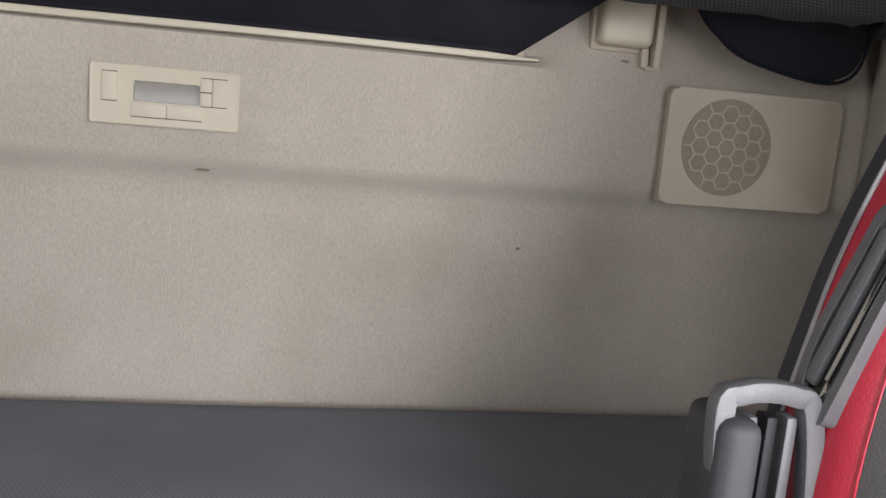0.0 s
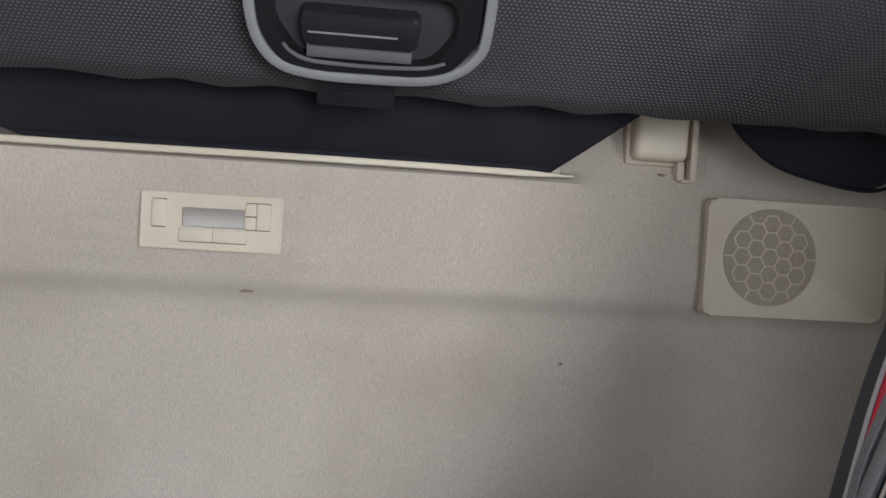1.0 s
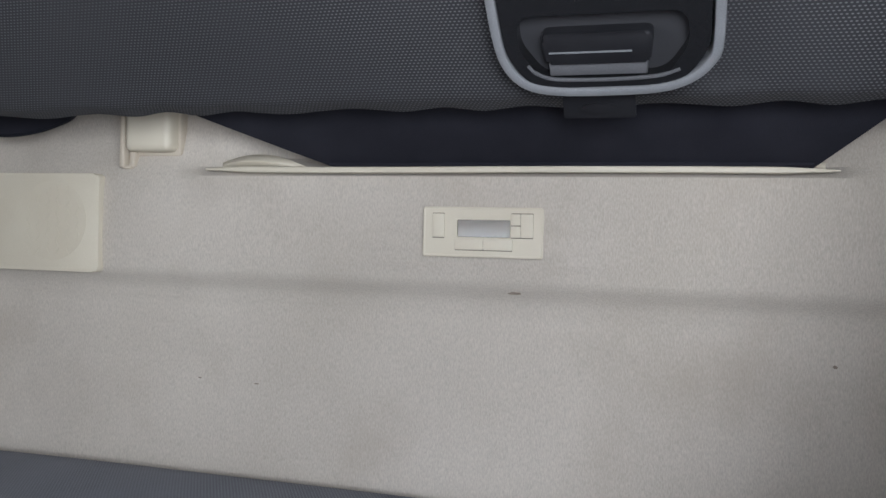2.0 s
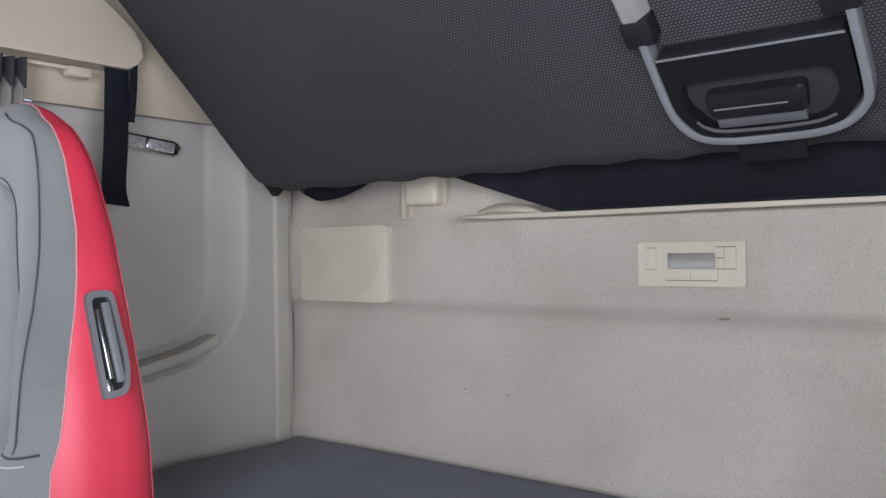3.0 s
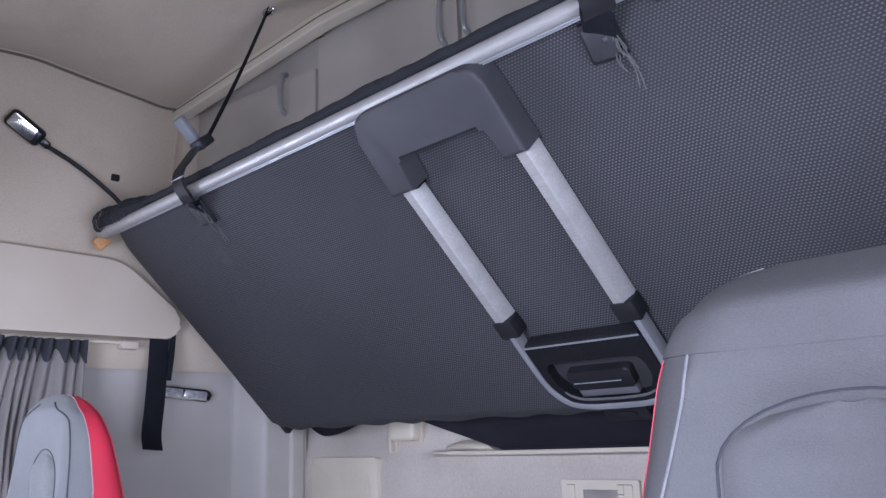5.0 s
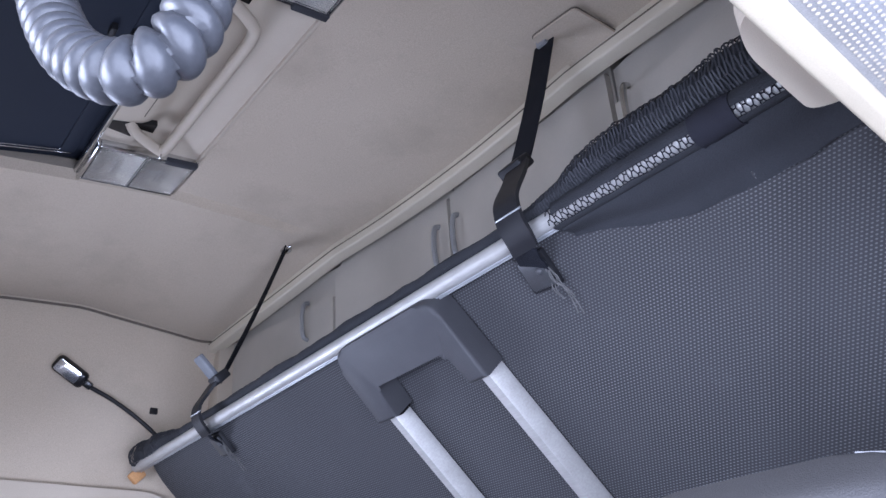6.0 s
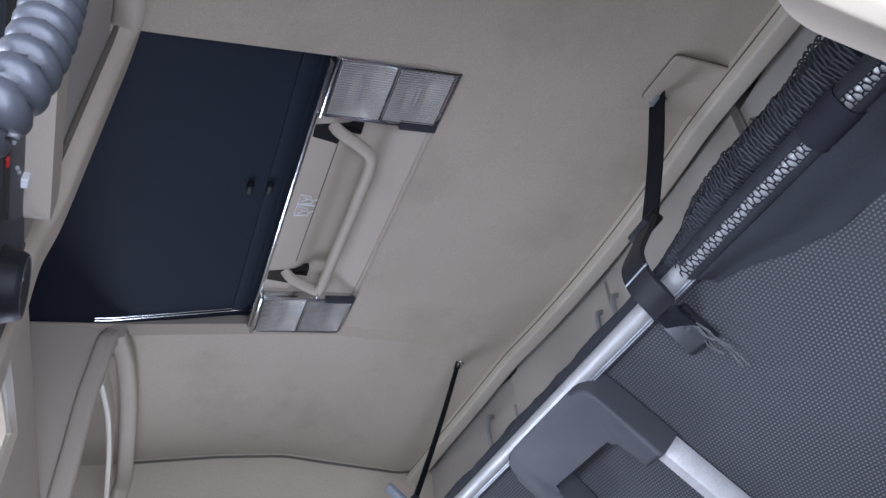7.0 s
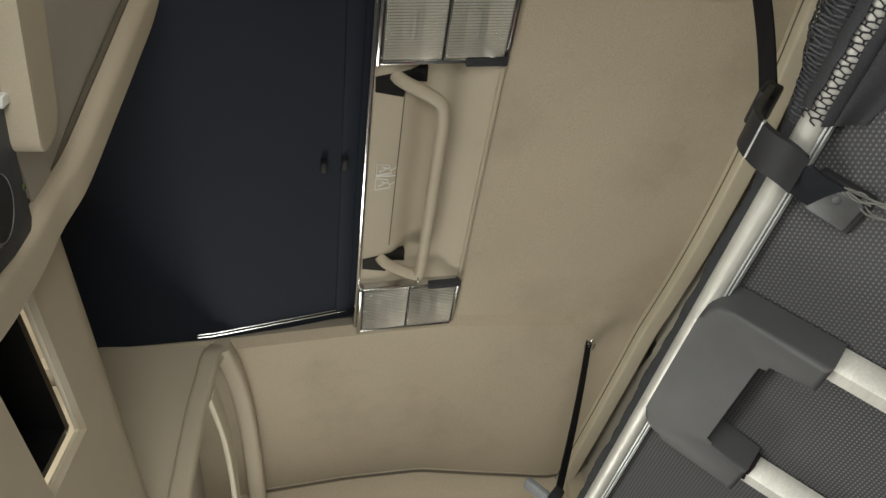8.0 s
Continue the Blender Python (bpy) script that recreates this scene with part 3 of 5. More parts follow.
for k in (0, 1):
    ox = 0.024 + 0.036 * k
    tri = [(ox - 0.014, -1.088), (ox + 0.014, -1.088), (ox + 0.010, -1.066), (ox - 0.010, -1.060)]
    part("pictogram", on_panel(join(tube([(a, b, -0.0034) for a, b in tri], 0.0013, 5, closed=True), tube([(ox - 0.006, -1.082, -0.0034), (ox, -1.072, -0.0034), (ox + 0.006, -1.078, -0.0034), (ox + 0.001, -1.066, -0.0034)], 0.0013, 5), tube([(ox - 0.003, -1.062, -0.0034), (ox + 0.003, -1.052, -0.0034)], 0.0013, 5))), WHITE, panel, "small white line pictogram")
part("pictogram_bar", on_panel(box(0.0412, 0.0428, -1.088, -1.052, -0.0030, 0.0)), WHITE, panel)

# ceiling flap where the strap hangs
flap = thing("strap_anchor_cover", "flat beige cover set in the roof lining", "cover")
flap_line = rounded([(0.473, -0.562), (0.585, -0.566), (0.580, -0.440), (0.455, -0.426)], 0.012, 4)
flap_mid = (0.523, -0.498)
part("cover_plate", sheet(lambda s, t: (lambda p: (flap_mid[0] + (p[0] - flap_mid[0]) * t, flap_mid[1] + (p[1] - flap_mid[1]) * t, roof_z(flap_mid[0] + (p[0] - flap_mid[0]) * t, flap_mid[1] + (p[1] - flap_mid[1]) * t) - 0.0045))(flap_line[round(s * 20) % 20]), 20, 6, 0.004), HEADLINER, flap)
part("gap", tube([(u, v, roof_z(u, v) - 0.003) for u, v in flap_line], 0.0020, 5, closed=True), GREY_LINE, flap, "dark gap round the cover")

# ---- lockers over the upper bunk ----
def locker(x0, x1, hx):
    ob = thing("overhead_locker", "grey-beige overhead locker with a vertical pull handle", "locker", "lockers behind the upper bunk")
    a, b = (roof_rear(x) + 0.035 for x in (x0, x1))
    top = min(roof_z(x0, a), roof_z(x1, b)) - 0.005
    quad = [(x0, a + 0.02), (x1, b + 0.02), (x1, 0.02), (x0, 0.02)]
    body = plate(quad, "z", 1.84, top + 0.09)
    part("locker_body", body, DOOR, ob)
    d = [(x0 + 0.003, a), (x1 - 0.003, b), (x1 - 0.003, b + 0.016), (x0 + 0.003, a + 0.016)]
    door = part("locker_door", plate(d, "z", 1.85, top - 0.004), DOOR, ob)
    t = (hx - x0) / (x1 - x0)
    hy = a + (b - a) * t
    part("handle", tube(smooth_path([(hx, hy + 0.002, 2.134), (hx, hy - 0.014, 2.124), (hx - 0.002, hy - 0.018, 2.08), (hx - 0.002, hy - 0.014, 2.034), (hx - 0.002, hy + 0.002, 2.022)], 5), 0.0065, 8, up=(1, 0, 0)), CHROME if hx > 0.5 else SILVER, door, "slim satin handle")


for x0, x1, hx in ((-0.985, -0.524, -0.632), (-0.518, -0.046, -0.082), (-0.040, 0.487, -0.012), (0.493, 0.985, 0.536)):
    locker(x0, x1, hx)
for sx in (-1, 1):
    structure("trim_locker_side_left" if sx < 0 else "trim_locker_side_right", box(sx * 0.987, sx * 1.05, -0.505, 0.02, 1.70, 2.12, 0.008), BEIGE, "beige side panel beside the lockers")

# ---- upper bunk, hinged at the rear wall and raised at the front ----
TILT = pose(0, -0.17, 1.21, -45)
bunk = thing("upper_bunk", "raised upper bunk, dark mesh underside, aluminium front tube", "bunk", m=TILT)


def under(s, t):
    x, v = -1.008 + 2.016 * s, -0.745 + 0.745 * t
    w = 0.003 * noise.noise((x * 3, v * 5, 2.0)) + 0.002 * noise.noise((x * 11, v * 9, 4.0)) * ease(-0.3, 0, v)
    w += 0.0055 * ease(0.45, 0.9, x) * (math.sin(23 * (x + 0.62 * v) + 1.5 * math.sin(9 * x)) - 0.5 * math.sin(46 * (x + 0.62 * v)))
    w += 0.016 * (1 - ease(0, 0.03, min(1.008 - abs(x), -v)))
    cut = max(0, abs(x) + v - 0.93) if v > -0.12 else 0
    v += 0.0035 * math.sin(x * 41 + math.sin(x * 13)) * ease(-0.05, 0, v) - 0.75 * cut
    nose = 0.045 * max(0, (-0.655 - v) / 0.09) ** 2 * ease(0.93, 1.0, abs(x))
    return (x - math.copysign(0.35 * cut + nose, x), v, w)


part("underside", sheet(under, 130, 60, 0.006), BUNK, bunk, "dark grey spacer mesh cover")
part("mattress", box(-0.985, 0.985, -0.735, -0.03, 0.012, 0.12, 0.03, 3), BLACK_CLOTH, bunk, "dark bunk mattress")
part("front_tube", tube([(-0.99, -0.7495, -0.024), (0.99, -0.7495, -0.024)], 0.0130, 18), ALU, bunk, "aluminium front tube")
part("tube_groove", join(box(-0.985, 0.985, -0.7375, -0.7345, -0.029, -0.008, 0.001), box(-0.985, 0.985, -0.7335, -0.7310, -0.026, -0.006, 0.0008), box(-0.985, 0.985, -0.745, -0.730, -0.010, -0.004)), SILVER, bunk, "bright lower flange of the tube")
part("front_edge", box(-0.985, 0.985, -0.760, -0.735, -0.010, 0.05, 0.01), BLACK_CLOTH, bunk, "black padded front edge")
for sx in (-1, 1):
    part("hinge_block", box(sx * 0.99 - 0.012, sx * 0.99 + 0.012, -0.04, 0.02, 0.02, 0.07, 0.004), BLACK, bunk)
part("end_cap", box(-1.012, -0.992, -0.748, -0.715, -0.052, -0.012, 0.006), ORANGE, bunk, "worn orange-brown end block")


def net(fn, nu, nv, r):
    """Hexagonal netting of thin cords over a surface fn(s, t)."""
    out = bmesh.new()
    done = set()

    def cord(a, b):
        key = (tuple(round(c, 5) for c in a), tuple(round(c, 5) for c in b))
        if key in done:
            return
        done.add(key)
        p, q = Vector(a), Vector(b)
        d = q - p
        if d.length < 1e-5:
            return
        side = d.cross(Vector((0.3, 0.5, 0.8))).normalized()
        top = side.cross(d).normalized()
        ring = [[out.verts.new(c + r * (math.cos(k * 2.094) * side + math.sin(k * 2.094) * top)) for k in range(3)] for c in (p, q)]
        for k in range(3):
            out.faces.new((ring[0][k], ring[0][(k + 1) % 3], ring[1][(k + 1) % 3], ring[1][k]))

    for i in range(nu):
        for j in range(nv):
            s, t = i / nu, j / nv
            off = 0.5 / nu if j % 2 else 0.0
            a, b, c, d = (s + off, t), (s + off + 0.33 / nu, t), (s + off + 0.5 / nu, t + 1 / nv), (s + off - 0.167 / nu, t + 1 / nv)
            cord(fn(*a), fn(*b))
            cord(fn(*b), fn(*c))
            cord(fn(*a), fn(*d))
    return out


def roll_r(x):
    return 0.0088 + 0.0025 * noise.noise((x * 6, 0.3, 0)) + 0.003 * noise.noise((x * 19, 2.3, 0)) + 0.013 * ease(0.55, 0.74, x) + 0.007 * ease(-0.72, -0.85, x)


def roll_c(x):
    return (-0.7640 - 0.016 * ease(0.55, 0.74, x), 0.002 + 0.003 * math.sin(x * 9) + 0.008 * ease(0.55, 0.74, x))


roll = thing("safety_net", "black safety net bundled along the bunk front", "net", m=TILT)


def roll_skin(s, t):
    x = -0.985 + 1.97 * s
    a = 2 * math.pi * t
    r = roll_r(x) * (1 + 0.16 * noise.noise((x * 22, math.cos(a) * 2, math.sin(a) * 2)) + 0.12 * noise.noise((x * 70, math.cos(a) * 3, math.sin(a) * 3)))
    c = roll_c(x)
    return (x, c[0] + r * math.cos(a), c[1] + r * math.sin(a))


part("net_roll", sheet(roll_skin, 260, 14, -0.003), NET_CLOTH, roll)


def loose(s, t):
    """The netting, slack at the far end and close to the bundle elsewhere."""
    p, x = Vector(roll_skin(s, t)), -0.985 + 1.97 * s
    c = Vector((p.x, *roll_c(x)))
    return tuple(c + (p - c) * (1.14 + 0.75 * ease(-0.62, -0.80, x) + 0.16 * ease(0.52, 0.62, x) + 0.15 * noise.noise((x * 9, t * 3, 4))))


part("net_mesh", net(loose, 200, 14, 0.0012), CORD_BLACK, roll, "loose black netting")


def drape(s, t):
    x = 0.60 + 0.40 * s
    drop = 0.020 + 0.055 * ease(0.0, 0.45, s) * (1 - 0.15 * s) + 0.0025 * math.sin(s * 11 + math.sin(s * 23))
    k = 0.0022 * noise.noise((x * 15, t * 4, 0))
    if t < 0.35:
        start = 299 - 8 * s + 7 * noise.noise((s * 16, 1.3, 2.0))
        a = radians(start + (358 - start) * t / 0.35)
        return (x, -0.7495 + 0.0170 * math.cos(a), -0.024 + 0.0170 * math.sin(a) - k)
    q = (t - 0.35) / 0.65
    return (x, -0.7325 + (drop + 0.004) * q, -0.026 + 0.020 * ease(0, 0.8, q) - k)


part("net_drape", sheet(drape, 60, 20, -0.0015), NET_CLOTH, roll, "dark folded part of the net")


def over_tube(s, t):
    a = math.pi * (0.15 + 1.15 * t)
    wob = 0.002 * noise.noise((s * 31, t * 9, 0.5))
    a += 0.10 * noise.noise((s * 27, t * 8, 3.5))
    return (0.60 + 0.385 * s + wob, -0.7495 - 0.0152 * math.cos(a), -0.024 - 0.0152 * math.sin(a))


def net_fold(s, t):
    a = math.pi * (-0.15 + (0.525 + 0.04 * s + 0.08 * noise.noise((s * 14, 0.3, 7.1))) * t)
    rad = 0.0180 + 0.0016 * noise.noise((s * 22, t * 4, 2.2))
    return (0.612 + 0.375 * s, -0.7495 - rad * math.cos(a), -0.024 - rad * math.sin(a))


part("net_fold", sheet(net_fold, 60, 8, -0.0012), NET_CLOTH, roll, "bunched dark edge of the net")
part("net_over_tube", net(over_tube, 32, 8, 0.0010), BLACK_CLOTH, roll, "stretched black netting over the tube")
part("net_sleeve", sheet(lambda s, t: (0.835 + 0.055 * s, -0.7495 + (0.0185 + 0.003 * noise.noise((s * 5, t * 9, 1))) * math.cos(6.283 * t), -0.024 + (0.0185 + 0.003 * noise.noise((s * 5, t * 9, 1))) * math.sin(6.283 * t)), 8, 16, -0.003), BLACK_CLOTH, roll, "gathered black net")

# ---- ladder stowed under the bunk ----
ladder = thing("bunk_ladder", "aluminium bunk ladder stowed under the upper bunk", "ladder", m=TILT)
hook = rounded([(0.050, -0.748), (0.334, -0.748), (0.341, -0.592), (0.295, -0.592), (0.293, -0.658), (0.099, -0.658), (0.092, -0.592), (0.036, -0.592)], [0.040, 0.034, 0, 0, 0.010, 0.010, 0, 0], 6)
part("top_hook", plate(hook, "z", -0.004, -0.056, 0.010, seg=5), CHARCOAL, ladder, "charcoal plastic top hook")
part("joint_sleeve", box(0.046, 0.086, -0.640, -0.585, -0.034, -0.006, 0.003), GLOSS_BLACK, ladder, "black joint sleeve")
RAIL = [(-0.019, 0.0), (0.019, 0.0), (0.019, 0.010), (0.006, 0.030), (-0.014, 0.028), (-0.019, 0.022)]
for x in (0.0560, 0.3165):
    part("rail", sweep([(x, -0.600, -0.004), (x + 0.0135, -0.278, -0.004)], [(u, -v) for u, v in RAIL], up=(0, 0, 1)), ALU, ladder, "scuffed bright aluminium rail")
    part("collar", turned(box(-0.022, 0.022, -0.020, 0.020, -0.037, -0.003, 0.004), Matrix.Translation((x + 0.0145, -0.2625, 0)) @ Matrix.Rotation(radians(-2.4), 4, "Z")), BLACK, ladder, "black plastic collar")
u_path = [(0.073, -0.245), (0.076, -0.145), (0.085, -0.100), (0.108, -0.072), (0.148, -0.0615), (0.21, -0.060), (0.275, -0.063), (0.312, -0.075), (0.336, -0.098), (0.345, -0.13), (0.342, -0.245)]
part("lower_bow", sweep([(p.x, p.y, -0.022) for p in smooth_path([(a, b, 0) for a, b in u_path], 4)], rect(0.013, 0.030, 0.004)), SILVER, ladder, "silver lower bow")
step_o = rounded([(0.081, -0.215), (0.334, -0.215), (0.336, -0.12), (0.304, -0.068), (0.114, -0.066), (0.084, -0.12)], [0.004, 0.004, 0.02, 0.03, 0.03, 0.02], 5)
step_h = rounded([(0.104, -0.172), (0.308, -0.172), (0.312, -0.125), (0.284, -0.079), (0.131, -0.077), (0.102, -0.125)], [0.02, 0.02, 0.015, 0.02, 0.02, 0.015], 5)
part("step", plate(step_o, "z", -0.004, -0.034, hole=step_h), GLOSS_BLACK, ladder, "black plastic step")
# added sheet: its dark colour stands for shade over the mesh behind the step
part("step_back", plate(step_h, "z", -0.0065, -0.012), CHARCOAL, ladder, "added dark sheet standing for shade inside the step")
tread = part("tread", join(box(0.088, 0.330, -0.2215, -0.2152, -0.036, -0.006, 0.001), *[box(0.090, 0.328, -0.2235, -0.2213, -0.0335 + 0.0055 * k, -0.0312 + 0.0055 * k) for k in range(5)]), BLACK, ladder, "ribbed black tread")
part("tread_edge", box(0.084, 0.332, -0.2185, -0.2150, -0.0385, -0.0362, 0.0007), SILVER, tread, "thin silver edge")
latch = part("latch", plate(rounded([(0.130, -0.144), (0.270, -0.144), (0.266, -0.100), (0.136, -0.100)], [0.012, 0.012, 0.006, 0.006], 4), "z", -0.010, -0.031, 0.006), BLACK, ladder, "black latch grip")
part("latch_plate", box(0.138, 0.262, -0.1005, -0.0805, -0.0275, -0.010, 0.002), GRIP_GREY, ladder, "pale latch plate")
part("latch_line", box(0.140, 0.243, -0.1185, -0.1165, -0.0322, -0.030), SILVER, latch)
# black here paints in the shadow that swallows the tab
part("hanger_tab", plate(rounded([(0.150, -0.046), (0.246, -0.046), (0.246, -0.004), (0.150, -0.004)], 0.003, 2), "z", -0.012, -0.016), BLACK, ladder, "hanger tab, black for the shade it hangs in")
part("inner_bow", sweep([(p.x, p.y, -0.034) for p in smooth_path([(0.112, -0.102, 0), (0.122, -0.090, 0), (0.142, -0.081, 0), (0.180, -0.0785, 0), (0.229, -0.0785, 0), (0.276, -0.082, 0), (0.301, -0.091, 0)], 5)], rect(0.004, 0.004, 0.001)), GRIP_GREY, ladder, "thin grey inner edge of the step")
part("tab_button", plate([(0.198 + 0.024 * math.cos(a), -0.022 + 0.008 * math.sin(a)) for a in np.linspace(0, 6.283, 17)[:-1]], "z", -0.017, -0.020), BLACK, ladder)

# ---- straps that hold the bunk up ----
def strap(top, knee, x_tube, bx, turn, mark):
    """A strap from its roof anchor to the clamp at the knee (in the bunk's frame), round the tube and down to the buckle."""
    ob = thing("bunk_strap", mark, "strap", "straps of the upper bunk")
    hi, knee = Vector(top), Vector(knee)
    lo = TILT @ knee
    line = [hi.lerp(lo, t) + Vector((0, 0.004 * math.sin(3.1 * t), 0)) for t in np.linspace(0, 1.03, 12)]
    part("webbing", sweep(line, rect(0.050 if hi.x > 0 else 0.036, 0.0025), up=turn), WEBBING, ob)
    x_top, y_top, z_top = top
    part("anchor", join(box(x_top - 0.012, x_top + 0.012, y_top - 0.012, y_top + 0.012, z_top - 0.012, z_top + 0.014, 0.003), tube([(x_top + 0.024 * math.cos(a) * 0.9, y_top, z_top - 0.006 + 0.008 * math.sin(a)) for a in np.linspace(0, 6.283, 13)[:-1]], 0.0022, 6, closed=True, up=(0, 1, 0))), CHROME if x_top < 0 else SILVER, ob, "small steel anchor loop")

    def local(bm):
        return turned(bm, TILT)

    def mid_x(k):
        return knee.x + (x_tube - knee.x) * k

    x_end = x_tube + 0.2 * (bx - x_tube)
    over = smooth_path([knee, (mid_x(0.45), -0.813, 0.5 * knee.z), (mid_x(0.8), -0.804, 0.0), (mid_x(0.95), -0.795, -0.030), (x_tube, -0.776, -0.047), (x_tube, -0.754, -0.0515), (x_end, -0.735, -0.046)], 5)
    wide = 0.0235 if hi.x > 0 else 0.020
    clamp = part("clamp", local(sheet(lambda s, t: tuple(over[round(s * (len(over) - 1))] + Vector(((2 * t - 1) * wide, 0, 0))), len(over) - 1, 4, 0.007)), BLACK, ob, "black clamp over the tube")
    part("clamp_collar", local(box(knee.x - wide - 0.002, knee.x + wide + 0.002, knee.y - 0.012, knee.y + 0.010, knee.z - 0.030, knee.z + 0.006, 0.004)), BLACK, clamp)
    # silver strip in place of the highlight where the clamp bends over
    part("clamp_edge", local(box(x_tube - 0.024, x_tube + 0.024, -0.7905, -0.7875, -0.0475, -0.0405, 0.001)), SILVER, clamp, "silver strip standing for the highlight at the bend")
    part("lower_strap", local(sweep([(x_end, -0.742, -0.050), (x_tube + 0.45 * (bx - x_tube), -0.728, -0.040), (x_tube + 0.75 * (bx - x_tube), -0.712, -0.022), (bx, -0.69, -0.011)], rect(0.046 if hi.x > 0 else 0.038, 0.003))), WEBBING, ob)
    slant = Matrix.Translation((bx, -0.690, 0)) @ Matrix.Rotation(radians(4), 4, "Z")
    buckle = part("buckle", local(turned(plate(rounded([(-0.0205, -0.024), (0.0205, -0.024), (0.0205, 0.024), (-0.0205, 0.024)], 0.004, 2), "z", -0.012, -0.018, 0.002), slant)), BUCKLE, ob, "dull metal buckle plate")
    part("buckle_frame", local(turned(plate(rounded([(-0.027, -0.031), (0.027, -0.031), (0.027, 0.030), (-0.027, 0.030)], 0.004, 2), "z", -0.003, -0.0125, 0.003), slant)), BLACK, ob, "black stitched patch")
    part("rivet", local(turned(sheet(lambda s, a: (0.006 * math.sin(1.5 * s) * math.cos(6.283 * a), 0.006 * math.sin(1.5 * s) * math.sin(6.283 * a), -0.018 - 0.003 * math.cos(1.5 * s)), 4, 10, 0.001), Matrix.Translation((bx + 0.009, -0.692, 0)))), CHARCOAL, buckle, "dark rivet")
    rnd = random.Random(3)
    bits = []
    for k in range(11):
        a = Vector((bx + 0.021 + rnd.uniform(-0.004, 0.006), -0.690 + rnd.uniform(-0.014, 0.030), -0.014))
        b = a + Vector((rnd.uniform(-0.012, 0.010), rnd.uniform(0.010, 0.062), rnd.uniform(-0.008, 0.002)))
        bits.append(tube(smooth_path([a, a.lerp(b, 0.5) + Vector((rnd.uniform(-0.007, 0.007), 0, -0.004)), b], 4), 0.0011, 5))
    part("frayed_end", local(join(*bits)), FRAY, ob, "frayed grey strap threads", kind="stuff")
    return ob


strap((0.476, -0.530, 2.212), (0.482, -0.822, 0.150), 0.556, 0.510, (0, -1, 0.4), "black webbing strap hung from a roof anchor, frayed end")
first = strap((-0.503, -0.541, 2.216), (-0.474, -0.818, 0.055), -0.500, -0.566, (0.42, 0.72, -0.32), "twisted black webbing strap seen on edge, worn buckle")
part("plastic_tongue", turned(box(-0.522, -0.484, -0.888, -0.822, 0.044, 0.056, 0.004), TILT), TONGUE, first, "grey plastic tongue")

# ---- black dust cover between bunk and wall ----
cover = thing("dust_cover", "black cloth dust cover tucked into the wall pocket", "cloth")


def cloth(s, t):
    x = -0.262 + 0.755 * s + (1 - t) * ((-0.36) * (1 - s) + 0.16 * s)
    y = -0.125 * (1 - t) + -0.016 * t + 0.008 * noise.noise((x * 7, t * 3, 0.0)) * (1 - t)
    z = 1.148 + 0.128 * (1 - t) + 0.003 * math.sin(x * 9) * (1 - t)
    return (x, y - 0.008 * math.sin(math.pi * t) * (1 + 0.5 * math.sin(x * 6)), z)


part("cloth", sheet(cloth, 60, 14, 0.003), BLACK_CLOTH, cover)
part("hem", tube([tuple(Vector(cloth(s, 0.96)) + Vector((0, -0.004, 0))) for s in np.linspace(0.01, 0.99, 40)], 0.0035, 6), BLACK_CLOTH, cover)
for o in ([(0.735, 1.26), (0.762, 1.224), (0.818, 1.180), (0.90, 1.158), (0.976, 1.150), (1.018, 1.170), (1.033, 1.224), (1.035, 1.26)], [(-1.0, 1.26), (-0.985, 1.23), (-0.95, 1.212), (-0.912, 1.203), (-0.842, 1.209), (-0.767, 1.232), (-0.74, 1.26)]):
    fl = thing("bunk_corner_flap", "black cloth flap hanging under the bunk corner", "cloth", "bunk corner flaps")
    part("flap", plate(rounded([(u, v + 0.012 * (v > 1.255)) for u, v in o], 0.02, 4), "y", -0.060, -0.048), BLACK_CLOTH, fl)
    part("hem", tube(smooth_path([(u, -0.062, v) for u, v in o], 4), 0.003, 6, up=(0, 1, 0)), WEBBING, fl, "stitched edge")

# ---- fittings on the rear wall ----
cp = thing("bunk_control_panel", "cream bunk control panel with reading lamp and buttons", "control panel")


def cpl(u, v):
    return (-0.098 + 0.196 * u, 1.082 - 0.078 * v)


def cp_plate(u0, v0, u1, v1, y0, y1, r=0.002, bev=0.001):
    a, b = cpl(u0, v0), cpl(u1, v1)
    return plate(rounded([(a[0], b[1]), (b[0], b[1]), (b[0], a[1]), (a[0], a[1])], r, 2), "y", y0, y1, bev)


o = rounded([cpl(0, 1), cpl(1, 1), cpl(1, 0), cpl(0, 0)], 0.003, 4)
h = rounded([cpl(0.285, 0.60), cpl(0.735, 0.60), cpl(0.735, 0.24), cpl(0.285, 0.24)], 0.003, 4)
part("frame", plate(o, "y", -0.004, -0.021, hole=h), CREAM, cp)
part("frame_bevel", sweep([(u, -0.0195, v) for u, v in o], rect(0.004, 0.004, 0.001), up=(0, 1, 0), closed=True), CREAM, cp)
part("joints", join(cp_plate(0.074, 0.105, 0.176, 0.635, -0.0215, -0.0222, 0.001, 0), cp_plate(0.270, 0.645, 0.757, 0.885, -0.0215, -0.0222, 0.001, 0), cp_plate(0.744, 0.095, 0.926, 0.615, -0.0215, -0.0222, 0.001, 0)), GREY_LINE, cp, "dark joints round the buttons")
for u0, v0, u1, v1 in ((0.072, 0.12, 0.178, 0.62), (0.268, 0.63, 0.5115, 0.87), (0.5135, 0.63, 0.759, 0.87), (0.742, 0.11, 0.8215, 0.347), (0.742, 0.363, 0.8215, 0.60), (0.8235, 0.11, 0.928, 0.60)):
    part("button", cp_plate(u0, v0, u1, v1, -0.020, -0.0245), CREAM, cp)
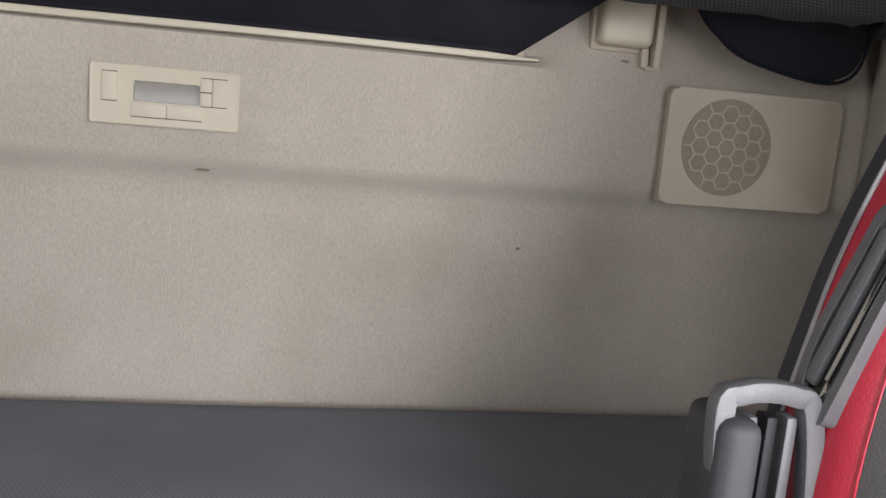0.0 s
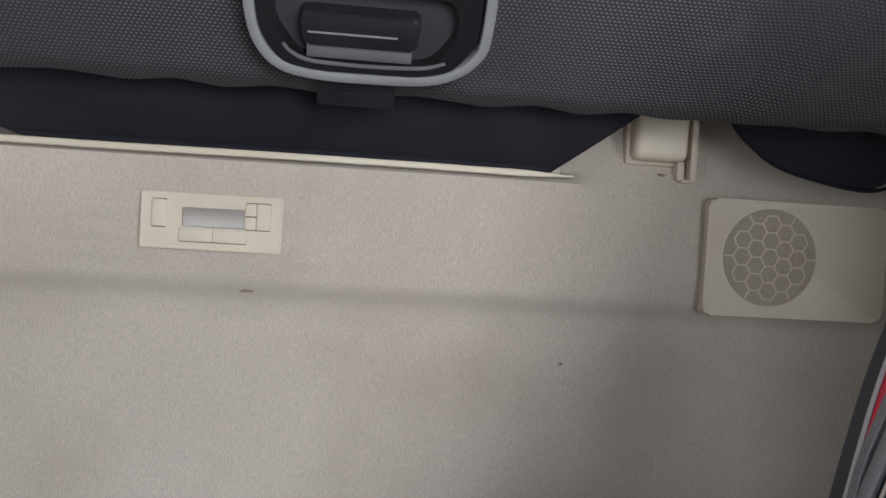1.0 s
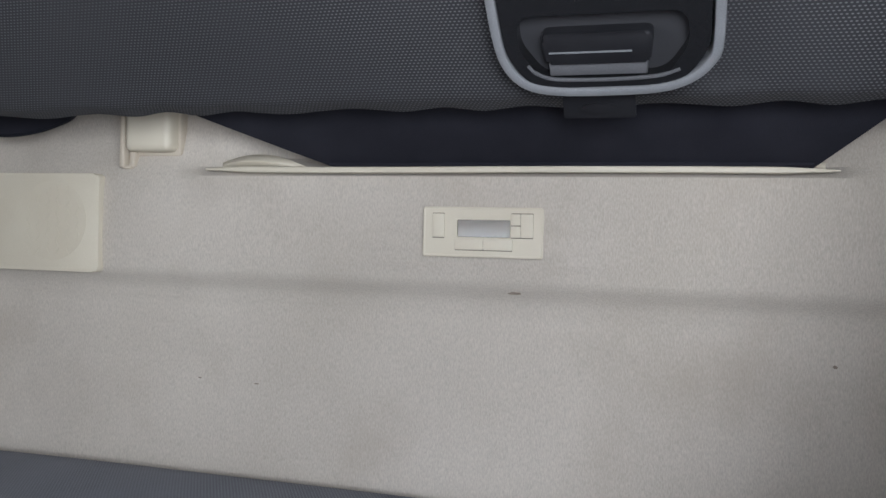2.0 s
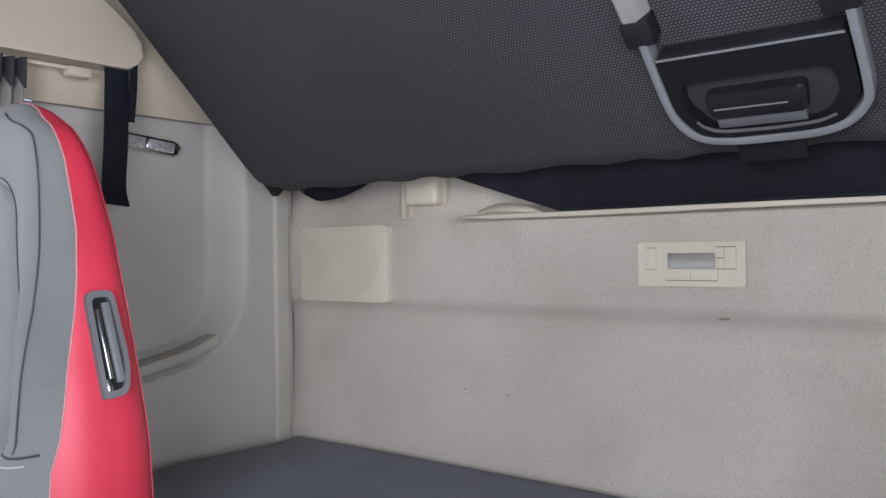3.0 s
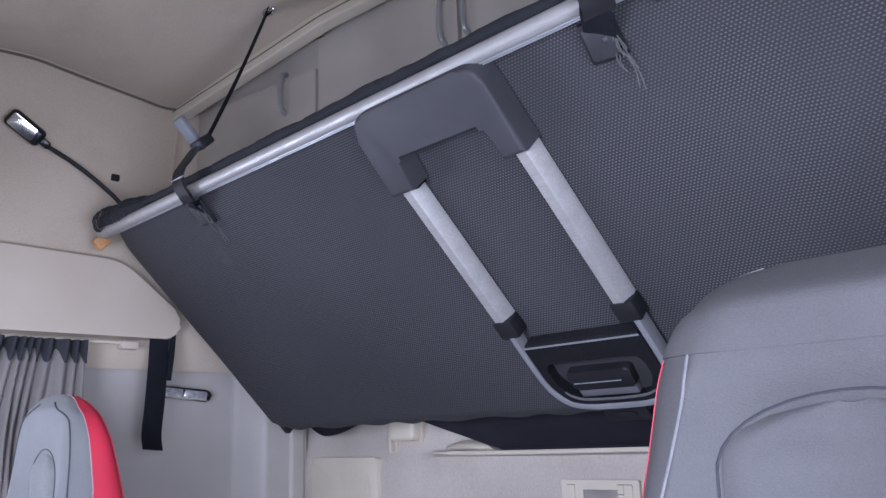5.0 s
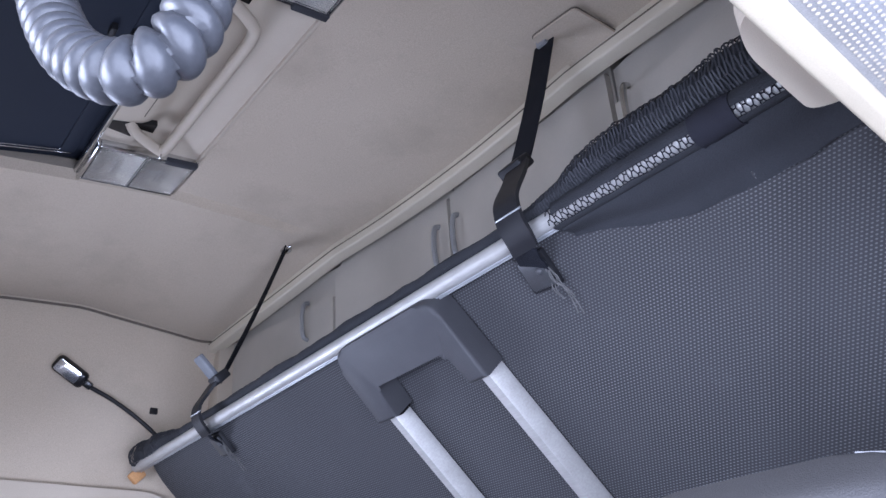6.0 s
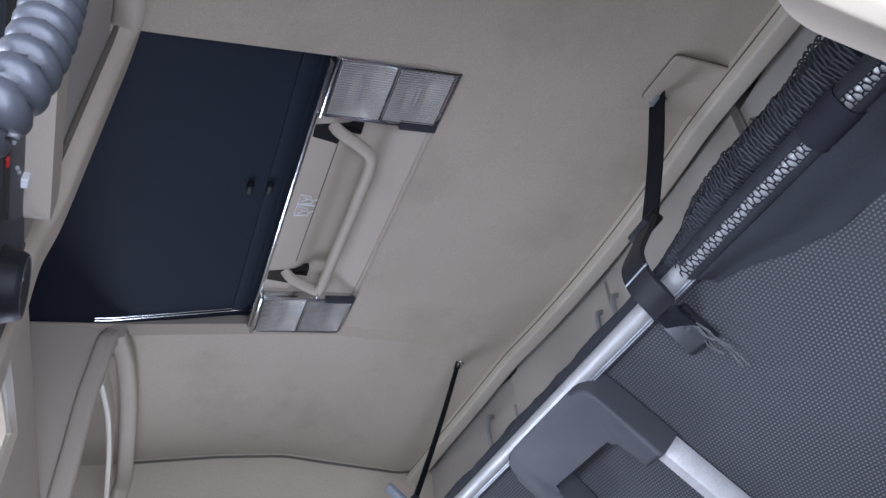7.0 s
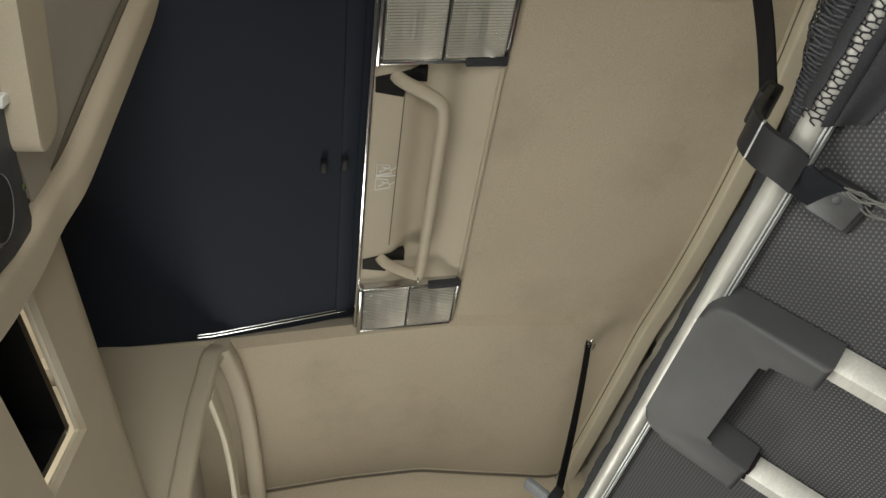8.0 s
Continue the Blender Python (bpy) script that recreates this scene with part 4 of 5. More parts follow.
part("lamp_bowl", sheet(lambda s, t: (cpl(0.287 + 0.446 * s, 0)[0], -0.019 + 0.026 * math.sin(math.pi * (0.12 + 0.85 * t)), cpl(0, 0.24 + 0.36 * t)[1]), 10, 10, 0.002), BOWL, cp, "lamp reflector bowl with glints put into its colour")
# added pale sheet that stands for the bowl's bright lower reflection
part("lamp_sill", sheet(lambda s, t: (cpl(0.289 + 0.442 * s, 0)[0], -0.0105 - 0.004 * t, cpl(0, 0.385 + 0.055 * math.sin(math.pi * s) + (0.21 - 0.055 * math.sin(math.pi * s)) * t)[1]), 14, 6, 0.0015), MIRROR, cp, "added pale sheet standing for the reflection low in the lamp")
part("lamp_glass", cp_plate(0.287, 0.245, 0.733, 0.595, -0.0165, -0.0180, 0.001, 0), CLEAR, cp, "clear lamp window")


def speaker(sign, x_in, x_out, z0, z1, mark, mesh):
    ob = thing("speaker_cover", mark, "speaker", "speaker covers on the rear wall")
    part("cover", plate(rounded([(x_in, z0), (x_out, z0), (x_out, z1), (x_in, z1)], 0.014, 5), "y", 0.012, -0.016, 0.004), CREAM, ob)
    cx, cz, r = x_in + sign * 0.103, (z0 + z1) / 2 + 0.003, 0.076
    ring = [(cx + r * math.cos(a), cz + r * math.sin(a)) for a in np.linspace(0, 6.2832, 41)[:-1]]
    grille = part("grille", plate(ring, "y", -0.0150, -0.0164), mesh, ob, "finely perforated round grille")
    bits, k = [], 0.0150
    for i in range(-6, 7):
        for j in range(-6, 7):
            hx, hz = cx + k * 1.5 * i, cz + k * 1.732 * (j + 0.5 * (i % 2))
            for m in range(3):
                p, q = (Vector((hx + k * math.cos(radians(60 * (m + e))), 0, hz + k * math.sin(radians(60 * (m + e))))) for e in (0, 1))
                if all((v.x - cx) ** 2 + (v.z - cz) ** 2 < (r * 1.0) ** 2 for v in (p, q)):
                    bits.append(sweep([(p.x, -0.0166, p.z), (q.x, -0.0166, q.z)], rect(0.0022, 0.001), up=(0, 1, 0)))
    part("hex_ribs", join(*bits), CREAM, grille, "pale hexagon ribs")


GRILLE = material("perforated_grille", (0.45, 0.40, 0.315), (0.42, 0.37, 0.29), 20, 0.8, 0.05, bump=0.9, bump_scale=1500, fine=0.6)
speaker(-1, -0.738, -1.045, 0.951, 1.137, "cream speaker cover with round hexagon grille, soot-stained", CREAM)
speaker(1, 0.745, 1.040, 0.946, 1.127, "cream speaker cover with round hexagon grille", GRILLE)


def bracket(x0, x1):
    ob = thing("bunk_hinge_cover", "cream plastic hinge cover on the rear wall", "bracket", "hinge covers")
    part("cover", box(x0, x1, -0.020, 0.03, 1.178, 1.275, 0.012, 3), CREAM, ob)
    part("rim", box(x0 - 0.006, x1 + 0.006, 0.010, 0.035, 1.171, 1.28, 0.006), BEIGE, ob)
    sx = 1 if x0 > 0 else -1
    e = x1 if x0 > 0 else x0
    part("guide_slot", join(box(e + 0.002 * sx, e - 0.010 * sx, 0.000, 0.04, 1.150, 1.180, 0.003), box(e + 0.008 * sx, e + 0.020 * sx, -0.006, 0.04, 1.149, 1.265, 0.004), box(e - 0.004 * sx, e + 0.016 * sx, -0.002, 0.04, 1.147, 1.153, 0.002)), BEIGE, ob)


bracket(0.621, 0.706)
bracket(-0.684, -0.588)


def mark(name, x, z, w, h, seed):
    ob = thing(name, "small dark scuff on the fleece wall", "stain", "scuffs on the rear wall")
    rnd = random.Random(seed)
    pts = [(x + w * math.cos(a) * rnd.uniform(0.6, 1), z + h * math.sin(a) * rnd.uniform(0.6, 1)) for a in np.linspace(0, 6.283, 10)[:-1]]
    y = rear_y(x, z)
    part("scuff_mark", plate(pts, "y", y + 0.002, y - 0.0022), SCUFF, ob)


SCUFF = material("brown_scuff", (0.19, 0.15, 0.12), (0.24, 0.2, 0.16), 200, 0.9, 0.05, bump=0)
for i, (x, z, w, h) in enumerate(((0.538, 0.853, 0.0035, 0.0035), (-0.536, 0.763, 0.004, 0.0016), (-0.42, 0.760, 0.006, 0.0012), (0.051, 0.944, 0.014, 0.003), (0.675, 1.158, 0.008, 0.003))):
    mark("wall_scuff", x, z, w, h, i)

# ---- lower bunk ----
lower = thing("lower_bunk", "lower bunk with a dark navy fabric mattress", "bunk")


def mattress_top(s, t):
    x, y = -1.085 + 2.17 * s, -0.74 + 0.745 * t
    e = min(x + 1.085, 1.085 - x, y + 0.74, 0.02 - y)
    return (x, y - 0.0, 0.606 - 0.04 * (1 - ease(0, 0.06, e)) + 0.004 * noise.noise((x * 2, y * 4, 1.0)))


part("mattress", sheet(mattress_top, 70, 30, -0.02), MATTRESS, lower, "dark navy mattress")
part("mattress_side", box(-1.08, 1.08, -0.735, -0.005, 0.44, 0.575, 0.02, 3), MATTRESS, lower)
part("bunk_base", box(-1.09, 1.09, -0.70, -0.01, 0.0, 0.44, 0.01), PANEL, lower, "grey-beige bunk box")


# ---- passenger side wall ----
pel_o = [(-1.95, 1.462), (-0.468, 1.472), (-0.452, 1.535), (-0.632, 1.672), (-1.95, 1.700)]


def pelmet_shape(sign, w0, w1):
    return plate(rounded(pel_o, [0.01, 0.03, 0.03, 0.05, 0.01], 6), "x", sign * w0, sign * w1, 0.016, seg=4)


pel = thing("side_pelmet", "beige moulded pelmet over the curtained side window", "pelmet", "side pelmets")
part("pelmet_body", pelmet_shape(-1, 1.105, 1.045), BEIGE, pel)
part("curtain_rail", box(-1.072, -1.060, -1.9, -0.60, 1.452, 1.460, 0.002), CREAM, pel, "thin pale curtain rail")
part("rail_end", box(-1.085, -1.055, -0.62, -0.57, 1.440, 1.462, 0.006), BEIGE, pel)

drape_thing = thing("curtain", "taupe pleated curtain with dark gathered header", "curtain")


def curtain(s, t):
    s = s + 0.030 * noise.noise((s * 7, t * 2.2, 5)) * min(1, 4 * s)
    y = -0.715 - 0.36 * s - 0.03 * t * math.sin(s * 6) - 0.07 * s * math.sin(3.1 * min(1.0, t * 1.3))
    z = 1.452 - 0.80 * t
    tight = 1 - 0.35 * math.exp(-(((t - 0.12) / 0.1) ** 2))
    low = ease(0.08, 0.5, t)
    fold = math.sin(s * 92 + 2.2 * math.sin(s * 17)) * 0.015 * (1 - 0.75 * low) + math.sin(s * 37 + t * 3.5 + 2 * math.sin(s * 11)) * (0.004 + 0.022 * low)
    return (-1.055 + fold * (1.0 + 0.6 * t) * tight + 0.012 * t + 0.006 * noise.noise((s * 30, t * 5, 0)), y, z)


part("curtain_cloth", sheet(curtain, 300, 30, 0.002), CURTAIN, drape_thing)
part("header_tape", sheet(lambda s, t: tuple(Vector(curtain(s, 0.075 * t * (0.70 + 0.30 * math.sin(s * 92 + 2.2 * math.sin(s * 17))))) + Vector((0.010, 0, 0.002))), 300, 4, 0.002), SEAT_DARK, drape_thing, "dark gathered header tape")

win = tagged(thing("window_side", "side window behind the curtain", "window"), kind="structure")
pane = part("pane", box(-1.150, -1.146, -1.84, -0.80, 0.975, 1.39), CLEAR, win, "clear glass pane")
pane.visible_shadow = False
part("window_sill", box(-1.125, -1.060, -1.84, -0.80, 0.935, 0.962, 0.006), BLACK, win, "black window seal")

belt = thing("seat_belt", "dark seat belt webbing hanging from the pelmet", "seat belt")
belt_line = [(-1.062, -0.512, 1.485), (-1.060, -0.514, 1.40), (-1.056, -0.520, 1.30), (-1.050, -0.528, 1.22), (-1.030, -0.532, 1.178)]
part("belt_webbing", sweep(smooth_path(belt_line, 5), rect(0.055, 0.004, 0.001), up=(1, 0, 0)), WEBBING, belt)
part("belt_fold", sweep(smooth_path([(-1.052, -0.478, 1.485), (-1.050, -0.482, 1.42), (-1.052, -0.487, 1.36)], 5), rect(0.014, 0.012, 0.003), up=(1, 0, 0)), WEBBING, belt)

part("lap_webbing", sweep(smooth_path([(-1.0, -1.09, 0.966), (-1.0, -1.007, 0.976), (-1.0, -0.905, 0.984), (-1.0, -0.82, 0.994), (-0.995, -0.74, 0.985), (-0.985, -0.68, 0.94)], 5), rect(0.004, 0.030, 0.001)), WEBBING, belt, "dark belt run towards the seat")

sl = thing("side_reading_lamp", "slim clear reading lamp on the side wall", "lamp")
SIDE = Matrix.Translation((-1.158, -0.382, 1.331)) @ Matrix.Rotation(radians(90), 4, "Z") @ Matrix.Rotation(radians(90), 4, "X") @ Matrix.Rotation(radians(-5), 4, "Z")
part("lamp_base", turned(plate(rounded([(-0.082, -0.017), (0.070, -0.017), (0.085, 0.004), (0.070, 0.018), (-0.082, 0.018)], 0.006, 3), "z", -0.004, 0.010, 0.003), SIDE), CHROME, sl)
for u0, u1 in ((-0.074, -0.012), (-0.006, 0.064)):
    part("lens", turned(plate(rounded([(u0, -0.012), (u1, -0.012), (u1, 0.013), (u0, 0.013)], 0.005, 3), "z", 0.009, 0.015, 0.003), SIDE), FACET, sl, "bright ribbed lens")

gn = thing("gooseneck_lamp", "black gooseneck reading lamp clipped by the bunk", "lamp")
neck = smooth_path([(-1.000, -0.655, 1.775), (-1.005, -0.665, 1.815), (-1.012, -0.72, 1.862), (-1.015, -0.79, 1.905), (-1.012, -0.860, 1.935)], 8)
part("neck", tube(neck, 0.0058, 10), BLACK, gn)
HEAD = Matrix.Translation((-1.005, -0.905, 1.962)) @ Matrix.Rotation(radians(-32), 4, "X") @ Matrix.Rotation(radians(125), 4, "Y") @ Matrix.Scale(1.08, 4)
head = part("lamp_head", turned(join(box(-0.022, 0.022, -0.055, 0.035, -0.015, 0.015, 0.012, 4), box(-0.009, 0.009, 0.03, 0.055, -0.009, 0.009, 0.004)), HEAD), GLOSS_BLACK, gn, "glossy black lamp head")
part("lamp_face", turned(plate(rounded([(-0.016, -0.048), (0.016, -0.048), (0.016, 0.016), (-0.016, 0.016)], 0.006, 3), "z", 0.0145, 0.0175, 0.001), HEAD), CHROME, head, "bright lamp face")

sock = thing("wall_socket", "small black socket in the upper side wall", "socket")
part("socket_body", turned(plate(rounded([(-0.011, -0.009), (0.011, -0.009), (0.011, 0.009), (-0.011, 0.009)], 0.003, 2), "x", 0.0, 0.012, 0.003), Matrix.Translation((-1.056, -0.665, 1.90))), BLACK, sock)

# ---- seats ----
HW = [(0.45, 0.235), (0.7, 0.235), (0.85, 0.225), (1.0, 0.197), (1.1, 0.182), (1.18, 0.172), (1.23, 0.160), (1.262, 0.140), (1.282, 0.105), (1.291, 0.05)]
FY = [(0.45, -0.165), (0.8, -0.128), (1.0, -0.108), (1.2, -0.106), (1.262, -0.095), (1.291, -0.065)]
FY_FLAT = [(0.45, -0.165), (0.8, -0.128), (1.0, -0.101), (1.2, -0.090), (1.262, -0.084), (1.291, -0.065)]
SEAM_ANGLE = [(0.45, -30), (0.80, -28), (0.93, -20), (1.04, -9), (1.11, -5), (1.21, -6), (1.28, -9)]
RY = [(0.45, 0.080), (0.8, 0.067), (1.0, 0.045), (1.1, 0.031), (1.2, 0.005), (1.262, -0.020), (1.291, -0.050)]


FLARE = [0.0, 0.0]


def half_width(z):
    return sum(knots(HW, z + k * min(1.0, (1.291 - z) / 0.03)) for k in (-0.03, -0.015, 0.0, 0.015, 0.03)) / 5 + FLARE[0] * ease(1.17, 0.93, z)


def back_point(a, z, grow=0.0):
    """The backrest's skin at an angle and a height."""
    flat = FLARE[0] == 0.0
    hw, f, r = half_width(z) + grow, knots(FY_FLAT if flat else FY, z) - grow, knots(RY, z) + FLARE[1] + grow
    c, s = math.cos(a), math.sin(a)
    x = hw * math.copysign(abs(c) ** (0.42 if s > 0 else 0.52), c)
    y = (f + r) / 2 + (r - f) / 2 * math.copysign(abs(s) ** 0.62, s)
    if s < 0:
        inside = ease(0.99, 0.86, abs(x) / hw)
        dip = 0.022 + 0.023 * ease(1.15, 0.9, z) if flat else 0.045
        y += dip * max(0.0, 1 - (x / (0.72 * hw)) ** 2) * ease(1.285, 1.12, z)
        y -= 0.014 * ease(0.832, 0.80, z) * ease(0.080, 0.096, abs(x)) * inside
        y -= 0.018 * math.exp(-(((abs(x) / hw) - 0.78) / 0.18) ** 2) * (ease(1.2, 0.9, z) if flat else ease(1.25, 1.0, z)) * inside
    return (x, y, z)


def levels(t):
    return 0.45 + 0.841 * (1 - (1 - t) ** 1.6)


def seat(cx, cy, dz, inner, label, flare, back_a, grip_y, grip_z, trim, cover):
    FLARE[:] = [flare, -0.6 * flare]
    ob = thing("truck_seat", label, "seat", "cab seats", pose(cx, cy, dz))
    # angles: front is -90 degrees, sides 0 and 180, back 90
    def seam(z):
        return knots(SEAM_ANGLE, z) if inner > 0 else -20

    spans = (("front_cover", lambda z: -180 - seam(z), seam, cover, "fabric front cover" if inner > 0 else "leather front cover"), ("side_bolster", seam, lambda z: back_a, RED, "red leatherette side"), ("back_cover", lambda z: back_a, lambda z: 180 - back_a, SEAT_DARK, "dark cloth back"), ("side_bolster", lambda z: 180 - back_a, lambda z: 180 - seam(z), RED, "red leatherette side"))
    for nm, a0, a1, mat, lab in spans:
        deep = 0.013 if nm == "back_cover" and inner < 0 else 0.0

        reach = 0.80 if nm == "side_bolster" and inner < 0 else 1.0

        def skin(s, t, a0=a0, a1=a1, deep=deep, reach=reach):
            z = levels(reach * t)
            x, y, z = back_point(radians(a0(z) + (a1(z) - a0(z)) * s), z)
            return (x, y + deep * ease(0, 0.09, min(s, 1 - s)), z)

        part(nm, sheet(skin, 66 if deep or nm == "front_cover" else 22, 60, -0.006), mat, ob, lab)
    for left in (False, True):
        line = [(levels(t), seam(levels(t))) for t in np.linspace(0, 0.985 if inner > 0 else 0.785, 60)]
        part("piping", tube([back_point(radians(-180 - a if left else a), z, 0.0008) for z, a in line], 0.0012 if inner > 0 else 0.0008, 6), THREAD if inner > 0 else RED, ob, "stitched piping")
    for a in (back_a, 180 - back_a):
        part("piping", tube([back_point(radians(a), levels(t), 0.001) for t in np.linspace(0, 0.97, 50)], 0.0010 if inner > 0 else 0.0020, 6), RED if inner > 0 else PIPING, ob, "piping at the back edge")

    def front(x, z, out):
        hw = half_width(z)
        c = min(1, abs(x) / hw) ** (1 / 0.52)
        a = -math.acos(max(-1, min(1, math.copysign(c, x))))
        p = back_point(a, z)
        return (x, p[1] - out, z)

    shift = 0.012 if inner > 0 else 0.0

    def insert(s, t):
        z = 0.70 + 0.475 * t
        w = (0.068 if inner > 0 else 0.094) * (1 if t < 0.9 else math.sqrt(max(0.02, 1 - ((t - 0.9) / 0.1) ** 2)))
        u = 2 * s - 1
        return front(shift + u * w, z, 0.010 * (1 - u ** 6) * min(1, (1 - t) * 18 + 0.1) - 0.002)

    aw = 0.073 if inner > 0 else 0.099
    arch = [(-aw, z) for z in np.linspace(0.70, 1.12, 30)] + [(-aw * math.cos(a), 1.12 + 0.066 * math.sin(a)) for a in np.linspace(0.1, 3.04, 16)] + [(aw, z) for z in np.linspace(1.12, 0.70, 30)]
    part("arch_seam", tube([front(x + shift, z, 0.0003) for x, z in arch], 0.0014, 5), SEAT_DARK, ob, "dark seam round the centre panel")
    part("insert", sheet(insert, 16, 46, 0.004), SEAT_INSERT if inner > 0 else cover, ob, "ribbed grey centre panel" if inner > 0 else "stitched leather centre panel")
    for sx in (-1, 1):
        part("edge_seam", tube([front(sx * (half_width(z) - (0.024 + 0.022 * ease(1.1, 0.83, z) if inner > 0 else 0.046) + 0.018 * ease(1.18, 1.27, z) * (inner < 0) - 0.045 * ease(1.235, 1.28, z) * (inner > 0)), z, 0.0005) for z in np.linspace(0.822 if inner > 0 else 0.60, 1.275 if inner > 0 else 1.222, 60)], 0.0016, 6), trim, ob, "stitched edge seam")
    x_in = aw + 0.004
    for sx in (-1, 1):
        part("cross_seam", tube([front(sx * x, 0.822 + 0.004 * math.sin(x * 60), 0.001) for x in np.linspace(x_in, 0.205, 20)], 0.0020, 5), SEAT_DARK if inner > 0 else SEAM_GREY, ob)
        if inner > 0:
            part("cross_stitch", tube([front(sx * x, 0.811 + 0.003 * math.sin(x * 60), 0.001) for x in np.linspace(x_in, 0.200, 20)], 0.0012, 5), PIPING, ob, "pale stitches under the cross seam")

    if inner < 0:
        part("top_cover", sheet(lambda s, t: back_point(6.2832 * s, 1.222 + 0.0686 * (1 - (1 - t) ** 1.8), 0.0022), 60, 14, -0.002), cover, ob, "leather over the top")
        part("top_piping", tube([back_point(radians(a), 1.270 + 0.012 * math.sin(radians(a + 20)), 0.003) for a in np.linspace(-20, 150, 50)], 0.0016, 6), RED, ob, "red piping over the top")

    # release grip in the inner side
    def side(bm):
        lean = Matrix.Rotation(radians(6 if inner > 0 else 9), 4, "X") @ Matrix.Rotation(radians(-inner * 11 * (1 + 8 * flare)), 4, "Y")
        return turned(bm, Matrix.Translation((inner * (half_width(grip_z) - (0.0 if inner > 0 else 0.003)), grip_y, grip_z)) @ lean @ Matrix.Diagonal((1, 1, 1.06, 1)))

    o = rounded([(-0.022, -0.069), (0.014, -0.069), (0.024, -0.03), (0.021, 0.066), (-0.019, 0.069)], [0.006, 0.014, 0.02, 0.012, 0.014], 5)
    h = rounded([(-0.015, -0.060), (0.009, -0.060), (0.017, -0.028), (0.014, 0.058), (-0.012, 0.060)], [0.004, 0.010, 0.014, 0.008, 0.010], 5)
    grip = part("release_grip", side(plate(o, "x", -inner * 0.012, inner * 0.009, hole=h)), BRACKET, ob, "grey grip surround")
    part("grip_well", side(plate(h, "x", -inner * 0.010, inner * 0.004)), GLOSS_BLACK, grip, "dark grip recess")
    part("grip_slider", side(box(-inner * 0.004, inner * 0.0085, 0.002, 0.013, -0.052, 0.052, 0.002)), GRIP_GREY, grip, "grey sliding bar")
    part("grip_edge", side(box(-inner * 0.004, inner * 0.006, -0.007, -0.002, -0.045, 0.045, 0.001)), CHROME, grip, "bright thin bar")
    part("grip_tip", side(box(-inner * 0.002, inner * 0.0075, -0.014, -0.006, -0.068, -0.044, 0.002)), CHROME, grip, "worn bright tip")
    part("cushion", box(-0.25, 0.25, -0.62, -0.10, 0.36, 0.50, 0.05, 4), cover, ob, "grey fabric seat cushion")
    part("pedestal", box(-0.17, 0.17, -0.52, -0.06, -dz, 0.37, 0.02), BLACK, ob, "black seat pedestal")
    return ob


seat(-0.68, -0.850, 0.0, 1, "grey fabric truck seat with red leatherette sides", 0.0, 40, -0.020, 0.953, SEAT_DARK, SEAT_GREY)
driver = seat(0.782, -0.722, 0.022, -1, "grey leather truck seat, shade put into its colour, red edging, by the open door", 0.028, 12, -0.050, 0.930, SEAM_GREY, SEAT_SHADED)
for piece in driver.children_recursive:
    # the head of this backrest leans out towards the door
    for v in piece.data.vertices:
        v.co.x += (0.016 + 0.075 * ease(-0.13, 0.10, v.co.x)) * ease(1.08, 1.29, v.co.z)
        v.co.z += 0.013 * ease(1.18, 1.29, v.co.z)
brace = Matrix.Translation((-0.782, 0.722, -0.022))
fold = Matrix.Translation((0.005, 0.004, 0.009))
fold_frame = Matrix.Translation((-0.014, 0.004, 0.010))


def on_driver(m, bm):
    return turned(bm, brace @ m)


part("back_shell", on_driver(Matrix.Identity(4), sheet(lambda s, t: (0.78 + (2 * s - 1) * (knots(HW, 0.45 + 0.82 * t) - 0.030), -0.722 + knots(RY, 0.45 + 0.82 * t) + FLARE[1] + 0.003 + 0.012 * (1 - (2 * s - 1) ** 8), 0.472 + 0.82 * t), 20, 30, -0.006)), SEAT_DARK, driver, "dark padded back shell")
arm = part("armrest_bracket", on_driver(fold, box(0.446, 0.474, -0.80, -0.745, 0.55, 0.878, 0.010, 3)), CHARCOAL, driver, "grey folded armrest bracket")
part("bracket_frame", on_driver(fold_frame, sweep(smooth_path([(0.500, -0.80, 0.56), (0.482, -0.79, 0.75), (0.470, -0.782, 0.872), (0.482, -0.780, 0.890), (0.520, -0.776, 0.888), (0.536, -0.776, 0.870), (0.548, -0.78, 0.75), (0.56, -0.79, 0.56)], 6), rect(0.014, 0.014, 0.003), up=(0, 1, 0))), BRACKET, arm, "silver bracket frame")
for k in range(3):
    part("bracket_rib", on_driver(fold_frame, box(0.493 + 0.014 * k, 0.501 + 0.014 * k, -0.775, -0.76, 0.56, 0.872, 0.002)), BRACKET if k != 1 else BLACK, arm)

# ---- overhead console in front, driver side ----
con = thing("overhead_console", "beige overhead console with black instrument panel", "console", "overhead consoles")
rim_path = [(1.03, -1.388, 2.052), (0.72, -1.398, 2.082), (0.58, -1.404, 2.110), (0.49, -1.409, 2.130), (0.452, -1.418, 2.095), (0.437, -1.431, 2.02), (0.424, -1.447, 1.92), (0.413, -1.463, 1.82), (0.418, -1.475, 1.755), (0.438, -1.476, 1.68), (0.470, -1.476, 1.60), (0.515, -1.472, 1.53), (0.565, -1.466, 1.487), (0.64, -1.463, 1.470), (0.78, -1.460, 1.463), (1.03, -1.458, 1.460)]
part("rim", sweep(smooth_path(rim_path, 7), rounded([(-0.040, -0.022), (0.038, -0.022), (0.038, 0.008), (0.030, 0.018), (-0.008, 0.018), (-0.036, -0.004)], 0.006, 3), up=(0, 1, 0)), BEIGE, con, "rounded beige rim")
